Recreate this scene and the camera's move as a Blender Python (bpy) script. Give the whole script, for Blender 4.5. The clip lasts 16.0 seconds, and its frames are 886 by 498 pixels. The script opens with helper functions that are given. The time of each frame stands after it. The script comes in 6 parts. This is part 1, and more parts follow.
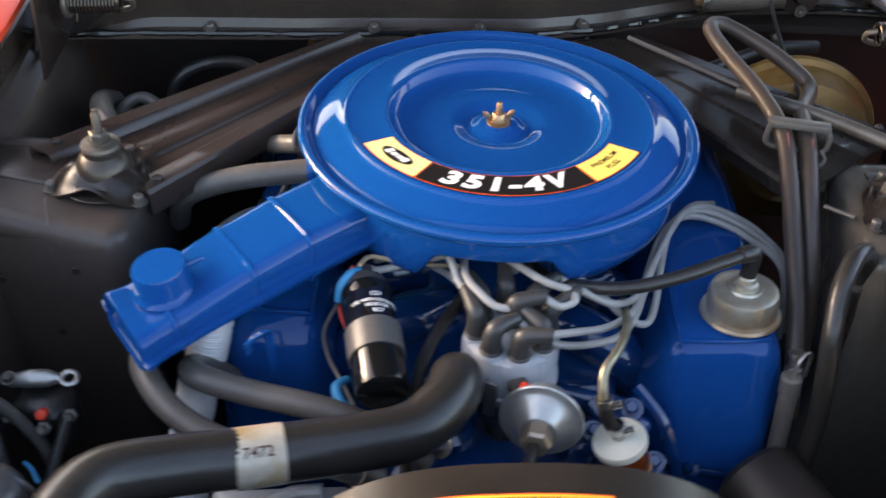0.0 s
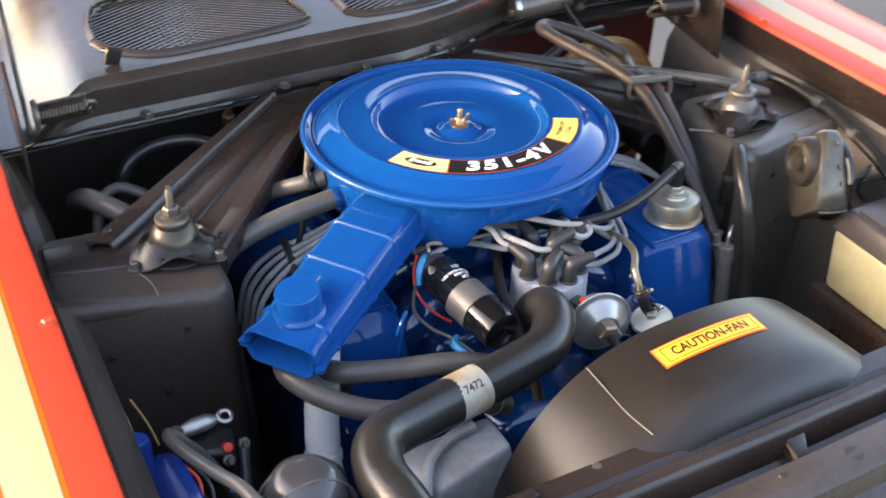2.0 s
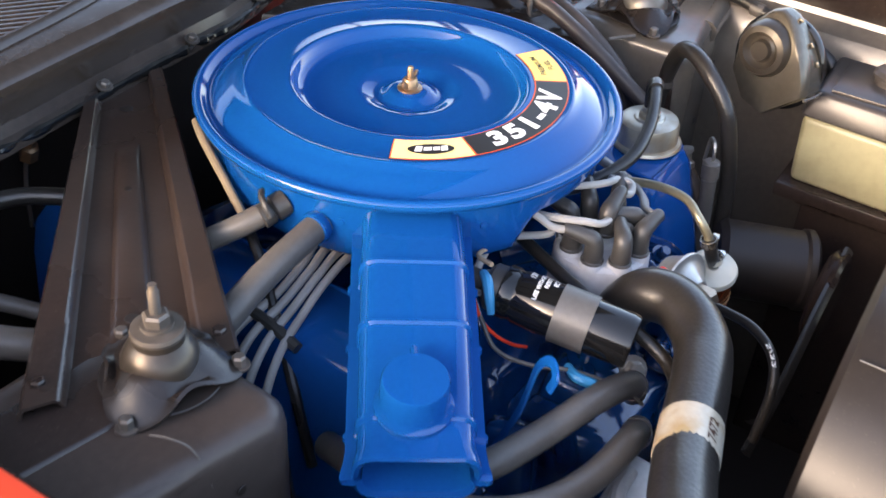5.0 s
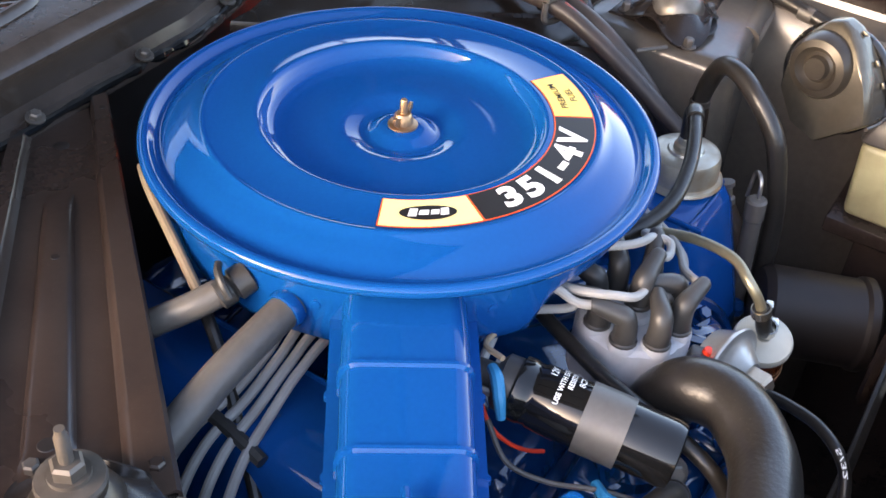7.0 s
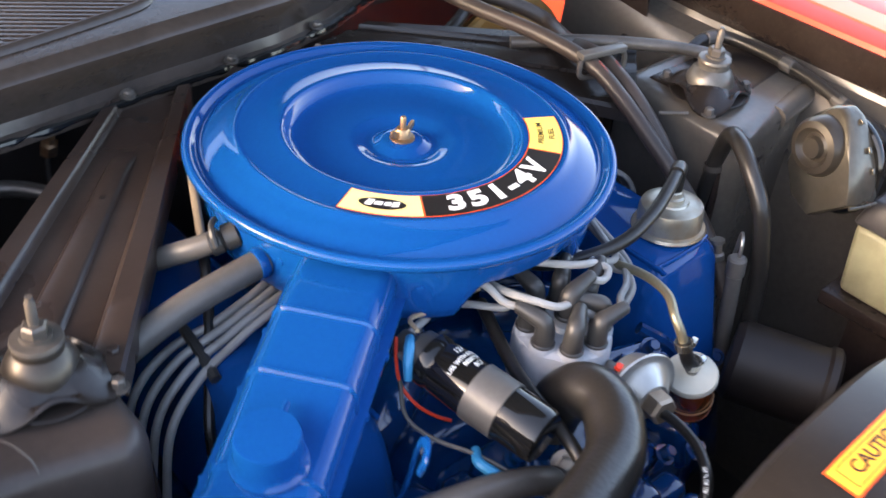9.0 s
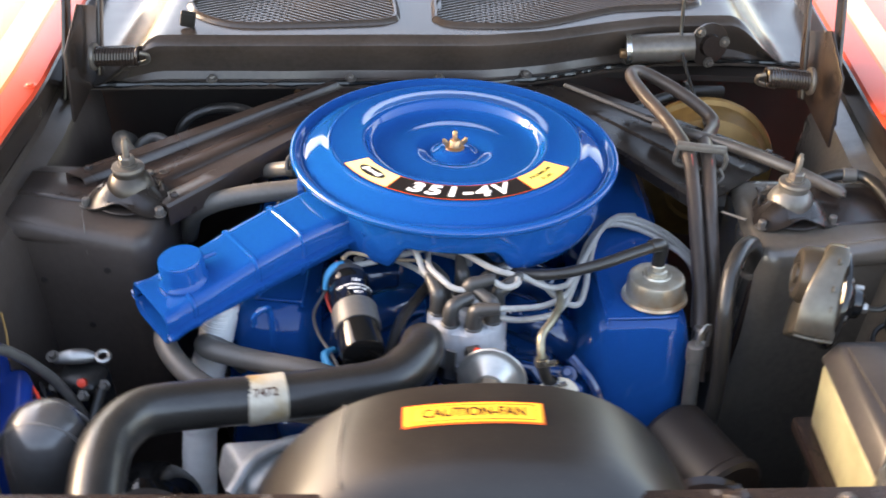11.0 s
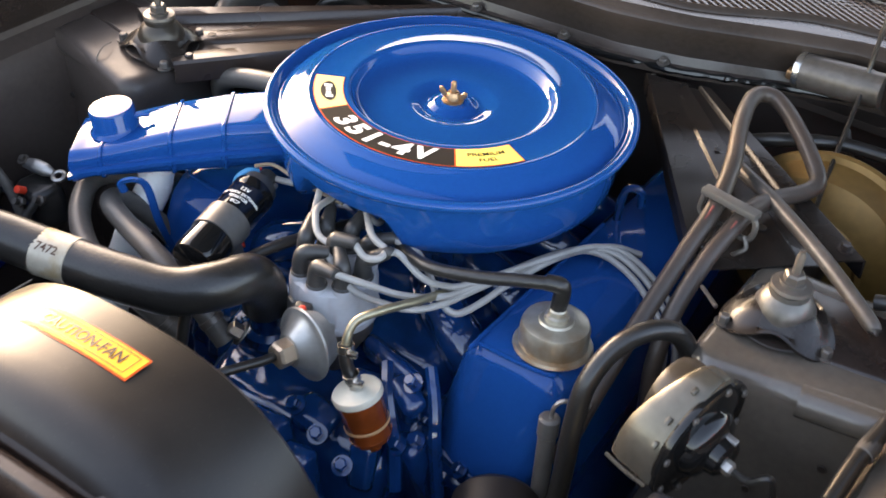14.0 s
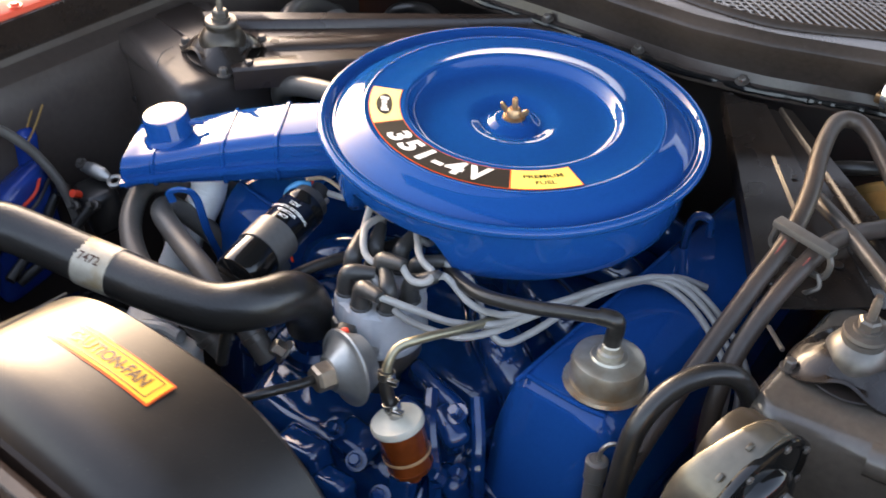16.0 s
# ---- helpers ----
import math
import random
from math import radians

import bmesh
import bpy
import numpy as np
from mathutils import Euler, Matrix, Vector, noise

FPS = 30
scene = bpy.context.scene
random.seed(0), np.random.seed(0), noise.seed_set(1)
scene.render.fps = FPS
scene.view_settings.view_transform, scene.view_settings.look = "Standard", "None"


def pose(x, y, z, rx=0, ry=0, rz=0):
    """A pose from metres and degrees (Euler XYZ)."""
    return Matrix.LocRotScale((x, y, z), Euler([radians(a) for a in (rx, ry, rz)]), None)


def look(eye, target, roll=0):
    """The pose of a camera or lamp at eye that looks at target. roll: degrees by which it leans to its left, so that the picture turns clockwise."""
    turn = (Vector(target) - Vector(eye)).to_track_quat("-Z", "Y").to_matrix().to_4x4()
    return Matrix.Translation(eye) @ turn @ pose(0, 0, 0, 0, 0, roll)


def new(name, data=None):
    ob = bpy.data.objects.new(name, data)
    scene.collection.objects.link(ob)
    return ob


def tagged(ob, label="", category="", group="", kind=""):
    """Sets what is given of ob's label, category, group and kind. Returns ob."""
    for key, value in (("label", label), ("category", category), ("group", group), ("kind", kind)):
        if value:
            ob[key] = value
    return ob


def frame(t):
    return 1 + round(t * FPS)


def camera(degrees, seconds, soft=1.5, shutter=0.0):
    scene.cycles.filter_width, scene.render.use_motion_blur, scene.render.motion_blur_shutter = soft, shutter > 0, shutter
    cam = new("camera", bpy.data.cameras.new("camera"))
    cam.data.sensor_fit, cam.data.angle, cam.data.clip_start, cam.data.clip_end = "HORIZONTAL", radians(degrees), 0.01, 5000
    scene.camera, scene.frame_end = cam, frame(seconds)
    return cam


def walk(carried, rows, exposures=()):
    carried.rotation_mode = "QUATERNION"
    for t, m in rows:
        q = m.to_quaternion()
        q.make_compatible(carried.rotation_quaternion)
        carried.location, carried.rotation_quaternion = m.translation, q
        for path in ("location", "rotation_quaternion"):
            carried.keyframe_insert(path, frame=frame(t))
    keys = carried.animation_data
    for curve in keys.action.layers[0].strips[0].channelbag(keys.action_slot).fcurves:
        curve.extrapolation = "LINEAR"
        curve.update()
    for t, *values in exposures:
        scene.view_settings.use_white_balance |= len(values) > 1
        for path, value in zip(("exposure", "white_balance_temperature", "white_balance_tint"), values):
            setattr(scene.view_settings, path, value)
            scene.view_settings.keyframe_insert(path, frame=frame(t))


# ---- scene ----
cam = camera(45.1, 16.0, soft=1.6, shutter=0.6)
PATH = [
    (0, (-0.046, -0.977, 1.565), (-0.057, 0.606, 0.343), 2.4),
    (0.5, (-0.198, -1.022, 1.582), (-0.031, 0.555, 0.364), 2.1),
    (1, (-0.303, -1.07, 1.598), (0.047, 0.498, 0.406), 1.8),
    (1.5, (-0.416, -1.156, 1.622), (0.072, 0.409, 0.477), -1.0),
    (2, (-0.582, -1.133, 1.629), (0.159, 0.36, 0.524), 1.5),
    (2.5, (-0.715, -1.023, 1.606), (0.268, 0.311, 0.486), 2.4),
    (3, (-0.757, -0.857, 1.567), (0.302, 0.392, 0.418), 3.1),
    (3.5, (-0.812, -0.724, 1.544), (0.369, 0.392, 0.378), 3.1),
    (4, (-0.873, -0.656, 1.557), (0.455, 0.282, 0.392), 3.7),
    (4.2, (-0.867, -0.634, 1.544), (0.503, 0.263, 0.395), 4.3),
    (6.3, (-0.617, -0.431, 1.448), (0.715, 0.381, 0.197), 5.0),
    (6.5, (-0.613, -0.428, 1.449), (0.714, 0.388, 0.194), 4.9),
    (7, (-0.613, -0.425, 1.45), (0.721, 0.394, 0.205), 4.9),
    (7.5, (-0.612, -0.423, 1.452), (0.717, 0.4, 0.204), 4.8),
    (8, (-0.599, -0.441, 1.461), (0.72, 0.395, 0.211), 4.8),
    (8.5, (-0.596, -0.53, 1.484), (0.664, 0.442, 0.273), 4.6),
    (8.7, (-0.601, -0.589, 1.494), (0.613, 0.462, 0.302), 5.0),
    (10.8, (-0.136, -1.197, 1.633), (0.033, 0.449, 0.51), 2.4),
    (11, (-0.037, -1.223, 1.626), (0.001, 0.451, 0.532), 2.5),
    (11.5, (0.206, -1.249, 1.64), (0.013, 0.419, 0.554), 2.4),
    (12, (0.366, -1.267, 1.621), (-0.041, 0.37, 0.546), 6.1),
    (12.3, (0.488, -1.215, 1.625), (-0.043, 0.357, 0.515), 4.6),
    (12.5, (0.569, -1.181, 1.627), (-0.064, 0.361, 0.522), 3.8),
    (13, (0.673, -1.077, 1.622), (-0.162, 0.351, 0.498), 3.1),
    (13.2, (0.661, -1.035, 1.604), (-0.227, 0.356, 0.475), 2.7),
    (13.5, (0.626, -0.97, 1.6), (-0.269, 0.382, 0.429), 3.4),
    (14, (0.586, -0.875, 1.587), (-0.292, 0.44, 0.362), 4.3),
    (14.5, (0.568, -0.783, 1.565), (-0.389, 0.466, 0.329), 4.3),
    (15, (0.58, -0.749, 1.555), (-0.429, 0.44, 0.304), 4.4),
    (15.5, (0.596, -0.743, 1.558), (-0.438, 0.41, 0.293), 3.0),
    (16, (0.581, -0.811, 1.578), (-0.422, 0.402, 0.345), 2.9),
]
walk(cam, [(t, look(eye, target, roll)) for t, eye, target, roll in PATH], [(0, 2.77, 7500, 18), (1, 3.02, 7500, 18), (2.5, 3.10, 7500, 18), (4, 2.98, 7200, 19), (6.3, 3.04, 7150, 20), (8.5, 3.0, 7150, 20), (11, 3.42, 7900, 18), (12.5, 3.40, 8200, 19), (13.5, 3.26, 8200, 19), (15, 3.03, 8100, 19), (16, 3.02, 8100, 19)])

# ---- world, sun, exposure ----
world = bpy.data.worlds.new("daylight")
scene.world = world
world.use_nodes = True
wn, wl = world.node_tree.nodes, world.node_tree.links
sky = wn.new("ShaderNodeTexSky")
sky.sky_type, sky.sun_disc = "NISHITA", False
SUN_EL, SUN_ROT = 19.0, 289.0
sky.sun_elevation, sky.sun_rotation = radians(SUN_EL), radians(SUN_ROT)
sky.air_density, sky.dust_density, sky.ozone_density = 1.0, 1.8, 0.8
wl.new(sky.outputs[0], wn["Background"].inputs[0])
wn["Background"].inputs[1].default_value = 0.15
sun = new("sun", bpy.data.lights.new("sun", "SUN"))
sun.data.energy, sun.data.angle, sun.data.color = 0.17, radians(15), (1.0, 0.96, 0.90)
_az = radians(SUN_ROT)
_dir = Vector((math.sin(_az) * math.cos(radians(SUN_EL)), math.cos(_az) * math.cos(radians(SUN_EL)), math.sin(radians(SUN_EL))))
sun.matrix_world = look(_dir * 10, (0, 0, 0))


# ---- materials ----
def material(name, color, rough=0.5, metal=0.0, vary=0.12, grain=60.0, bump=0.05, stain=None, stain_amount=0.4, stain_scale=6.0, coat=0.0, spec=0.5, trans=0.0, ior=1.45, ripple=0.0, speck=0.0):
    """A paint, rubber, plastic or metal with fine grain, larger blotches and, where given, a dirt colour in patches."""
    m = bpy.data.materials.new(name)
    m.use_nodes = True
    n, l = m.node_tree.nodes, m.node_tree.links
    b = n["Principled BSDF"]
    co = n.new("ShaderNodeNewGeometry")
    fine = n.new("ShaderNodeTexNoise")
    fine.inputs["Scale"].default_value, fine.inputs["Detail"].default_value = grain, 4
    wide = n.new("ShaderNodeTexNoise")
    wide.inputs["Scale"].default_value, wide.inputs["Detail"].default_value = stain_scale, 5
    l.new(co.outputs["Position"], fine.inputs["Vector"])
    l.new(co.outputs["Position"], wide.inputs["Vector"])
    dark, light = [tuple(max(0, min(1, c * k)) for c in color) + (1,) for k in (1 - vary, 1 + vary)]
    mix = n.new("ShaderNodeMix")
    mix.data_type = "RGBA"
    mix.inputs["A"].default_value, mix.inputs["B"].default_value = dark, light
    l.new(fine.outputs["Fac"], mix.inputs["Factor"])
    out = mix.outputs["Result"]
    ramp = n.new("ShaderNodeMapRange")
    ramp.inputs["From Min"].default_value, ramp.inputs["From Max"].default_value = 0.45, 0.75
    l.new(wide.outputs["Fac"], ramp.inputs["Value"])
    if stain:
        ramp.inputs["To Max"].default_value = stain_amount
        over = n.new("ShaderNodeMix")
        over.data_type = "RGBA"
        over.inputs["B"].default_value = tuple(stain) + (1,)
        l.new(ramp.outputs["Result"], over.inputs["Factor"])
        l.new(out, over.inputs["A"])
        out = over.outputs["Result"]
    if speck:
        dots = n.new("ShaderNodeTexNoise")
        dots.inputs["Scale"].default_value, dots.inputs["Detail"].default_value = 420.0, 2
        l.new(co.outputs["Position"], dots.inputs["Vector"])
        cut = n.new("ShaderNodeMapRange")
        cut.inputs["From Min"].default_value, cut.inputs["From Max"].default_value, cut.inputs["To Max"].default_value = 0.66, 0.74, speck
        l.new(dots.outputs["Fac"], cut.inputs["Value"])
        chips = n.new("ShaderNodeMix")
        chips.data_type = "RGBA"
        chips.inputs["B"].default_value = (0.20, 0.17, 0.14, 1)
        l.new(cut.outputs["Result"], chips.inputs["Factor"])
        l.new(out, chips.inputs["A"])
        out = chips.outputs["Result"]
    l.new(out, b.inputs["Base Color"])
    rr = n.new("ShaderNodeMapRange")
    rr.inputs["To Min"].default_value, rr.inputs["To Max"].default_value = max(0.02, rough * 0.85), min(1, rough * 1.2)
    l.new(wide.outputs["Fac"], rr.inputs["Value"])
    l.new(rr.outputs["Result"], b.inputs["Roughness"])
    b.inputs["Metallic"].default_value = metal
    b.inputs["Specular IOR Level"].default_value = spec
    b.inputs["Coat Weight"].default_value = coat
    b.inputs["Coat Roughness"].default_value = 0.06
    b.inputs["Transmission Weight"].default_value = trans
    b.inputs["IOR"].default_value = ior
    if bump or ripple:
        bp = n.new("ShaderNodeBump")
        bp.inputs["Strength"].default_value, bp.inputs["Distance"].default_value = max(bump, 0.01), 0.001
        l.new(fine.outputs["Fac"], bp.inputs["Height"])
        last = bp
        if ripple:
            b2 = n.new("ShaderNodeBump")
            b2.inputs["Strength"].default_value, b2.inputs["Distance"].default_value = ripple, 0.004
            rn = n.new("ShaderNodeTexNoise")
            rn.inputs["Scale"].default_value, rn.inputs["Detail"].default_value = 14.0, 1
            l.new(co.outputs["Position"], rn.inputs["Vector"])
            l.new(rn.outputs["Fac"], b2.inputs["Height"])
            l.new(bp.outputs["Normal"], b2.inputs["Normal"])
            last = b2
        l.new(last.outputs["Normal"], b.inputs["Normal"])
    return m


BLUE = material("blue_gloss_paint", (0.0, 0.055, 0.222), 0.055, 0, 0.07, 300, 0.012, spec=0.27, coat=0.12, ripple=0.02)
# The BLUE paint on castings: grimy, and darkened for shade low in the bay.
BLUE_CAST_SHADED = material("blue_cast_paint_shaded", (0.0, 0.036, 0.142), 0.05, 0, 0.2, 90, 0.2, stain=(0.003, 0.006, 0.012), stain_amount=0.65, stain_scale=14, coat=1.0, ripple=1.2)
BLACK = material("black_chassis_paint", (0.022, 0.0153, 0.0130), 0.25, 0, 0.3, 160, 0.1, stain=(0.052, 0.037, 0.031), stain_amount=0.6, stain_scale=7, spec=0.5, ripple=0.3, speck=0.10)
BLACK_GLOSS = material("black_gloss_enamel", (0.007, 0.007, 0.007), 0.10, 0, 0.1, 120, 0.02, spec=0.45, coat=0.15)
COWL = material("black_cowl_paint", (0.042, 0.032, 0.027), 0.22, 0, 0.3, 120, 0.1, stain=(0.08, 0.060, 0.050), stain_amount=0.55, stain_scale=9, spec=0.5, ripple=0.22, speck=0.10)
# Near-black: paints in the shade of recesses and hole discs; also black parts.
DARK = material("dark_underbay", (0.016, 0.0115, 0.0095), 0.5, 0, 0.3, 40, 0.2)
RUBBER = material("black_hose_rubber", (0.017, 0.0155, 0.0142), 0.29, 0, 0.25, 260, 0.3, stain=(0.042, 0.037, 0.032), stain_amount=0.4, stain_scale=18, spec=0.55, speck=0.10)
RUBBER_GREY = material("aged_grey_rubber", (0.086, 0.078, 0.070), 0.36, 0, 0.2, 200, 0.15, stain=(0.145, 0.128, 0.11), stain_amount=0.5, stain_scale=22, spec=0.45)
BOOT = material("grey_boot_rubber", (0.040, 0.038, 0.036), 0.36, 0, 0.15, 260, 0.1)
WIRE = material("grey_ignition_wire", (0.33, 0.315, 0.295), 0.42, 0, 0.12, 240, 0.06, stain=(0.13, 0.12, 0.105), stain_amount=0.5, stain_scale=30)
CAPGREY = material("grey_distributor_plastic", (0.40, 0.41, 0.43), 0.38, 0, 0.1, 150, 0.06, stain=(0.17, 0.16, 0.15), stain_amount=0.4, stain_scale=25)
STEEL = material("zinc_steel", (0.42, 0.40, 0.37), 0.38, 0.9, 0.2, 130, 0.12, stain=(0.20, 0.155, 0.11), stain_amount=0.5, stain_scale=30)
BRIGHT = material("bright_plated_steel", (0.62, 0.60, 0.56), 0.24, 0.95, 0.12, 160, 0.06, stain=(0.40, 0.32, 0.2), stain_amount=0.5, stain_scale=25)
OILCAP = material("aged_plated_cap", (0.47, 0.43, 0.35), 0.33, 0.7, 0.15, 140, 0.08, stain=(0.32, 0.16, 0.05), stain_amount=0.95, stain_scale=20)
BRASS = material("aged_brass", (0.40, 0.245, 0.14), 0.36, 0.9, 0.25, 200, 0.1)
GREASY = material("greasy_dark_steel", (0.115, 0.10, 0.088), 0.36, 0.4, 0.35, 120, 0.15, stain=(0.04, 0.033, 0.027), stain_amount=0.7, stain_scale=25)
SCREEN = material("windscreen_glass", (0.012, 0.014, 0.016), 0.03, 0, 0.05, 30, 0.0, spec=0.6)
FOIL = material("foil_heat_tube", (0.92, 0.90, 0.86), 0.35, 0.1, 0.1, 60, 0.4, stain=(0.58, 0.53, 0.47), stain_amount=0.5, stain_scale=25)
GOLD = material("gold_zinc_booster", (0.2448, 0.1360, 0.0408), 0.45, 0.45, 0.25, 90, 0.12, stain=(0.15, 0.08, 0.03), stain_amount=0.6, stain_scale=12)
AMBER = material("amber_filter_bowl", (0.24, 0.05, 0.012), 0.2, 0, 0.25, 60, 0.02, stain=(0.10, 0.02, 0.006), stain_amount=0.7, stain_scale=40, coat=0.6)
IVORY = material("ivory_plastic", (0.62, 0.58, 0.47), 0.4, 0, 0.08, 120, 0.03)
ORANGE = material("red_orange_body_paint", (0.64, 0.060, 0.027), 0.3, 0, 0.04, 300, 0.01, spec=0.35)
AMBERPAINT = material("orange_stripe_paint", (0.66, 0.125, 0.014), 0.3, 0, 0.04, 300, 0.01, spec=0.35)
CREAM = material("cream_stripe_paint", (0.52, 0.37, 0.20), 0.3, 0, 0.03, 300, 0.01, spec=0.35)
BATTERY = material("yellowed_battery_case", (0.30, 0.28, 0.17), 0.4, 0, 0.12, 90, 0.05, stain=(0.13, 0.11, 0.06), stain_amount=0.75, stain_scale=16)
BATTERY_LID = material("black_battery_lid", (0.036, 0.033, 0.033), 0.3, 0, 0.2, 120, 0.06, stain=(0.07, 0.062, 0.055), stain_amount=0.5, stain_scale=14, speck=0.10)
YELLOW = material("yellow_decal", (0.90, 0.44, 0.045), 0.35, 0, 0.04, 200, 0.0, spec=0.25)
PALE = material("pale_yellow_decal", (0.93, 0.72, 0.28), 0.35, 0, 0.04, 200, 0.0, spec=0.25)
DECAL_RED = material("red_decal_border", (0.80, 0.11, 0.025), 0.35, 0, 0.04, 200, 0.0, spec=0.25)
MAROON = material("maroon_decal_edge", (0.10, 0.012, 0.008), 0.35, 0, 0.04, 200, 0.0, spec=0.25)
DECAL_BLACK = material("black_decal_ink", (0.012, 0.010, 0.010), 0.35, 0, 0.05, 200, 0.0, spec=0.25)
DECAL_WHITE = material("white_decal_ink", (0.85, 0.84, 0.80), 0.35, 0, 0.02, 200, 0.0, spec=0.25)
BANDPAPER = material("worn_silver_hose_band", (0.38, 0.34, 0.27), 0.36, 0.15, 0.2, 160, 0.1, stain=(0.30, 0.19, 0.06), stain_amount=0.95, stain_scale=45)
RED = material("red_plastic", (0.75, 0.05, 0.02), 0.4, 0, 0.05)
CYAN = material("cyan_wire_sheath", (0.02, 0.22, 0.42), 0.4, 0, 0.05)
BLUEBAG = material("blue_plastic_tank", (0.003, 0.04, 0.24), 0.25, 0, 0.25, 40, 0.2, stain=(0.003, 0.01, 0.06), stain_amount=0.6, stain_scale=20, coat=0.3)
HOODPAINT = material("hood_underside_paint", (0.03, 0.024, 0.02), 0.5, 0, 0.2, 60, 0.1, stain=(0.05, 0.038, 0.03), stain_amount=0.6, stain_scale=4)
ASPHALT = material("asphalt", (0.06, 0.058, 0.055), 0.85, 0, 0.35, 180, 0.6, stain=(0.1, 0.095, 0.09), stain_amount=0.5, stain_scale=2)
CUPMETAL = material("oily_grey_steel", (0.145, 0.133, 0.118), 0.32, 0.5, 0.3, 90, 0.15, stain=(0.045, 0.037, 0.03), stain_amount=0.8, stain_scale=30)
DULLZINC = material("dull_plated_steel", (0.44, 0.43, 0.40), 0.32, 0.65, 0.15, 160, 0.08, stain=(0.27, 0.23, 0.18), stain_amount=0.6, stain_scale=30)
SHROUD = material("satin_black_plastic", (0.0155, 0.0128, 0.0112), 0.34, 0, 0.25, 140, 0.06, stain=(0.034, 0.027, 0.022), stain_amount=0.5, stain_scale=8, spec=0.44, ripple=0.14, speck=0.10)
GREYCAST = material("grey_cast_metal", (0.44, 0.45, 0.45), 0.45, 0.3, 0.2, 120, 0.2, stain=(0.16, 0.15, 0.14), stain_amount=0.5, stain_scale=20)
INKBROWN = material("brown_label_ink", (0.055, 0.02, 0.008), 0.4, 0, 0.1, 200, 0.0)
HORNMETAL = material("worn_horn_steel", (0.028, 0.024, 0.020), 0.3, 0.1, 0.3, 120, 0.12, stain=(0.06, 0.05, 0.038), stain_amount=0.5, stain_scale=22, spec=0.4)
# Worn metal made lighter than HORNMETAL to paint in the sky's sheen.
HORNBELL_LIT = material("worn_horn_metal_lit", (0.11, 0.10, 0.082), 0.25, 0.6, 0.3, 120, 0.15, stain=(0.08, 0.066, 0.05), stain_amount=0.7, stain_scale=22)
APRON = material("dusty_black_apron", (0.050, 0.037, 0.031), 0.34, 0, 0.25, 120, 0.1, stain=(0.070, 0.057, 0.050), stain_amount=0.5, stain_scale=6, spec=0.4, ripple=0.5, speck=0.08)
LEMON = material("lemon_decal", (0.93, 0.66, 0.14), 0.35, 0, 0.04, 200, 0.0, spec=0.25)
TAN = material("tan_rubber", (0.30, 0.22, 0.14), 0.45, 0, 0.15, 150, 0.08, stain=(0.16, 0.11, 0.07), stain_amount=0.5, stain_scale=25)
CLAMPGREY = material("dull_grey_band", (0.11, 0.105, 0.10), 0.42, 0.3, 0.2, 160, 0.1, stain=(0.09, 0.08, 0.07), stain_amount=0.6, stain_scale=35)
HOSEBROWN = material("dusty_brown_hose", (0.0480, 0.0363, 0.0301), 0.38, 0, 0.2, 200, 0.15, stain=(0.078, 0.050, 0.040), stain_amount=0.6, stain_scale=16, spec=0.45)
# Dusty driver-side copy of APRON, lifted to stand in for front skylight.
APRON_DUSTY_LIT = material("dusty_lit_apron", (0.078, 0.067, 0.056), 0.24, 0, 0.25, 120, 0.1, stain=(0.12, 0.102, 0.084), stain_amount=0.5, stain_scale=6, spec=0.8, ripple=0.6, speck=0.08)
# Brown dust, with the tone also raised for the better lit passenger side.
BRACE_DUSTY = material("brown_dusted_brace_paint", (0.031, 0.0205, 0.0165), 0.27, 0, 0.3, 160, 0.1, stain=(0.066, 0.045, 0.034), stain_amount=0.6, stain_scale=7, spec=0.5, ripple=0.3, speck=0.10)
# Brace paint darkened so the less lit driver side carries its shade in colour.
BRACE_SHADED = material("shaded_black_brace_paint", (0.014, 0.0105, 0.009), 0.26, 0, 0.3, 160, 0.1, stain=(0.034, 0.026, 0.021), stain_amount=0.5, stain_scale=7, spec=0.45, ripple=0.3, speck=0.10)
NUTBRASS = material("brassy_plated_nut", (0.44, 0.34, 0.25), 0.32, 0.7, 0.2, 150, 0.08, stain=(0.25, 0.16, 0.1), stain_amount=0.5, stain_scale=30)
PIPE = material("olive_plated_pipe", (0.30, 0.265, 0.18), 0.3, 0.7, 0.2, 150, 0.08, stain=(0.14, 0.11, 0.06), stain_amount=0.5, stain_scale=40)
CUPDARK = material("oily_cup_steel", (0.055, 0.045, 0.036), 0.3, 0.5, 0.25, 130, 0.12, stain=(0.05, 0.038, 0.028), stain_amount=0.6, stain_scale=30)
FILLERGREY = material("shiny_grey_moulded_plastic", (0.050, 0.048, 0.048), 0.22, 0, 0.2, 140, 0.08, stain=(0.09, 0.085, 0.080), stain_amount=0.5, stain_scale=20, spec=0.7, ripple=0.5)
PALERING = material("pale_amber_ring", (0.55, 0.30, 0.14), 0.3, 0, 0.1)


# ---- builders ----
ORIGIN = {}


def thing(name, at=(0, 0, 0), label="", category="", group="", kind=""):
    ob = new(name)
    ob.empty_display_size = 0.05
    ob.location = at
    ORIGIN[ob] = Vector(at)
    return tagged(ob, label, category, group, kind)


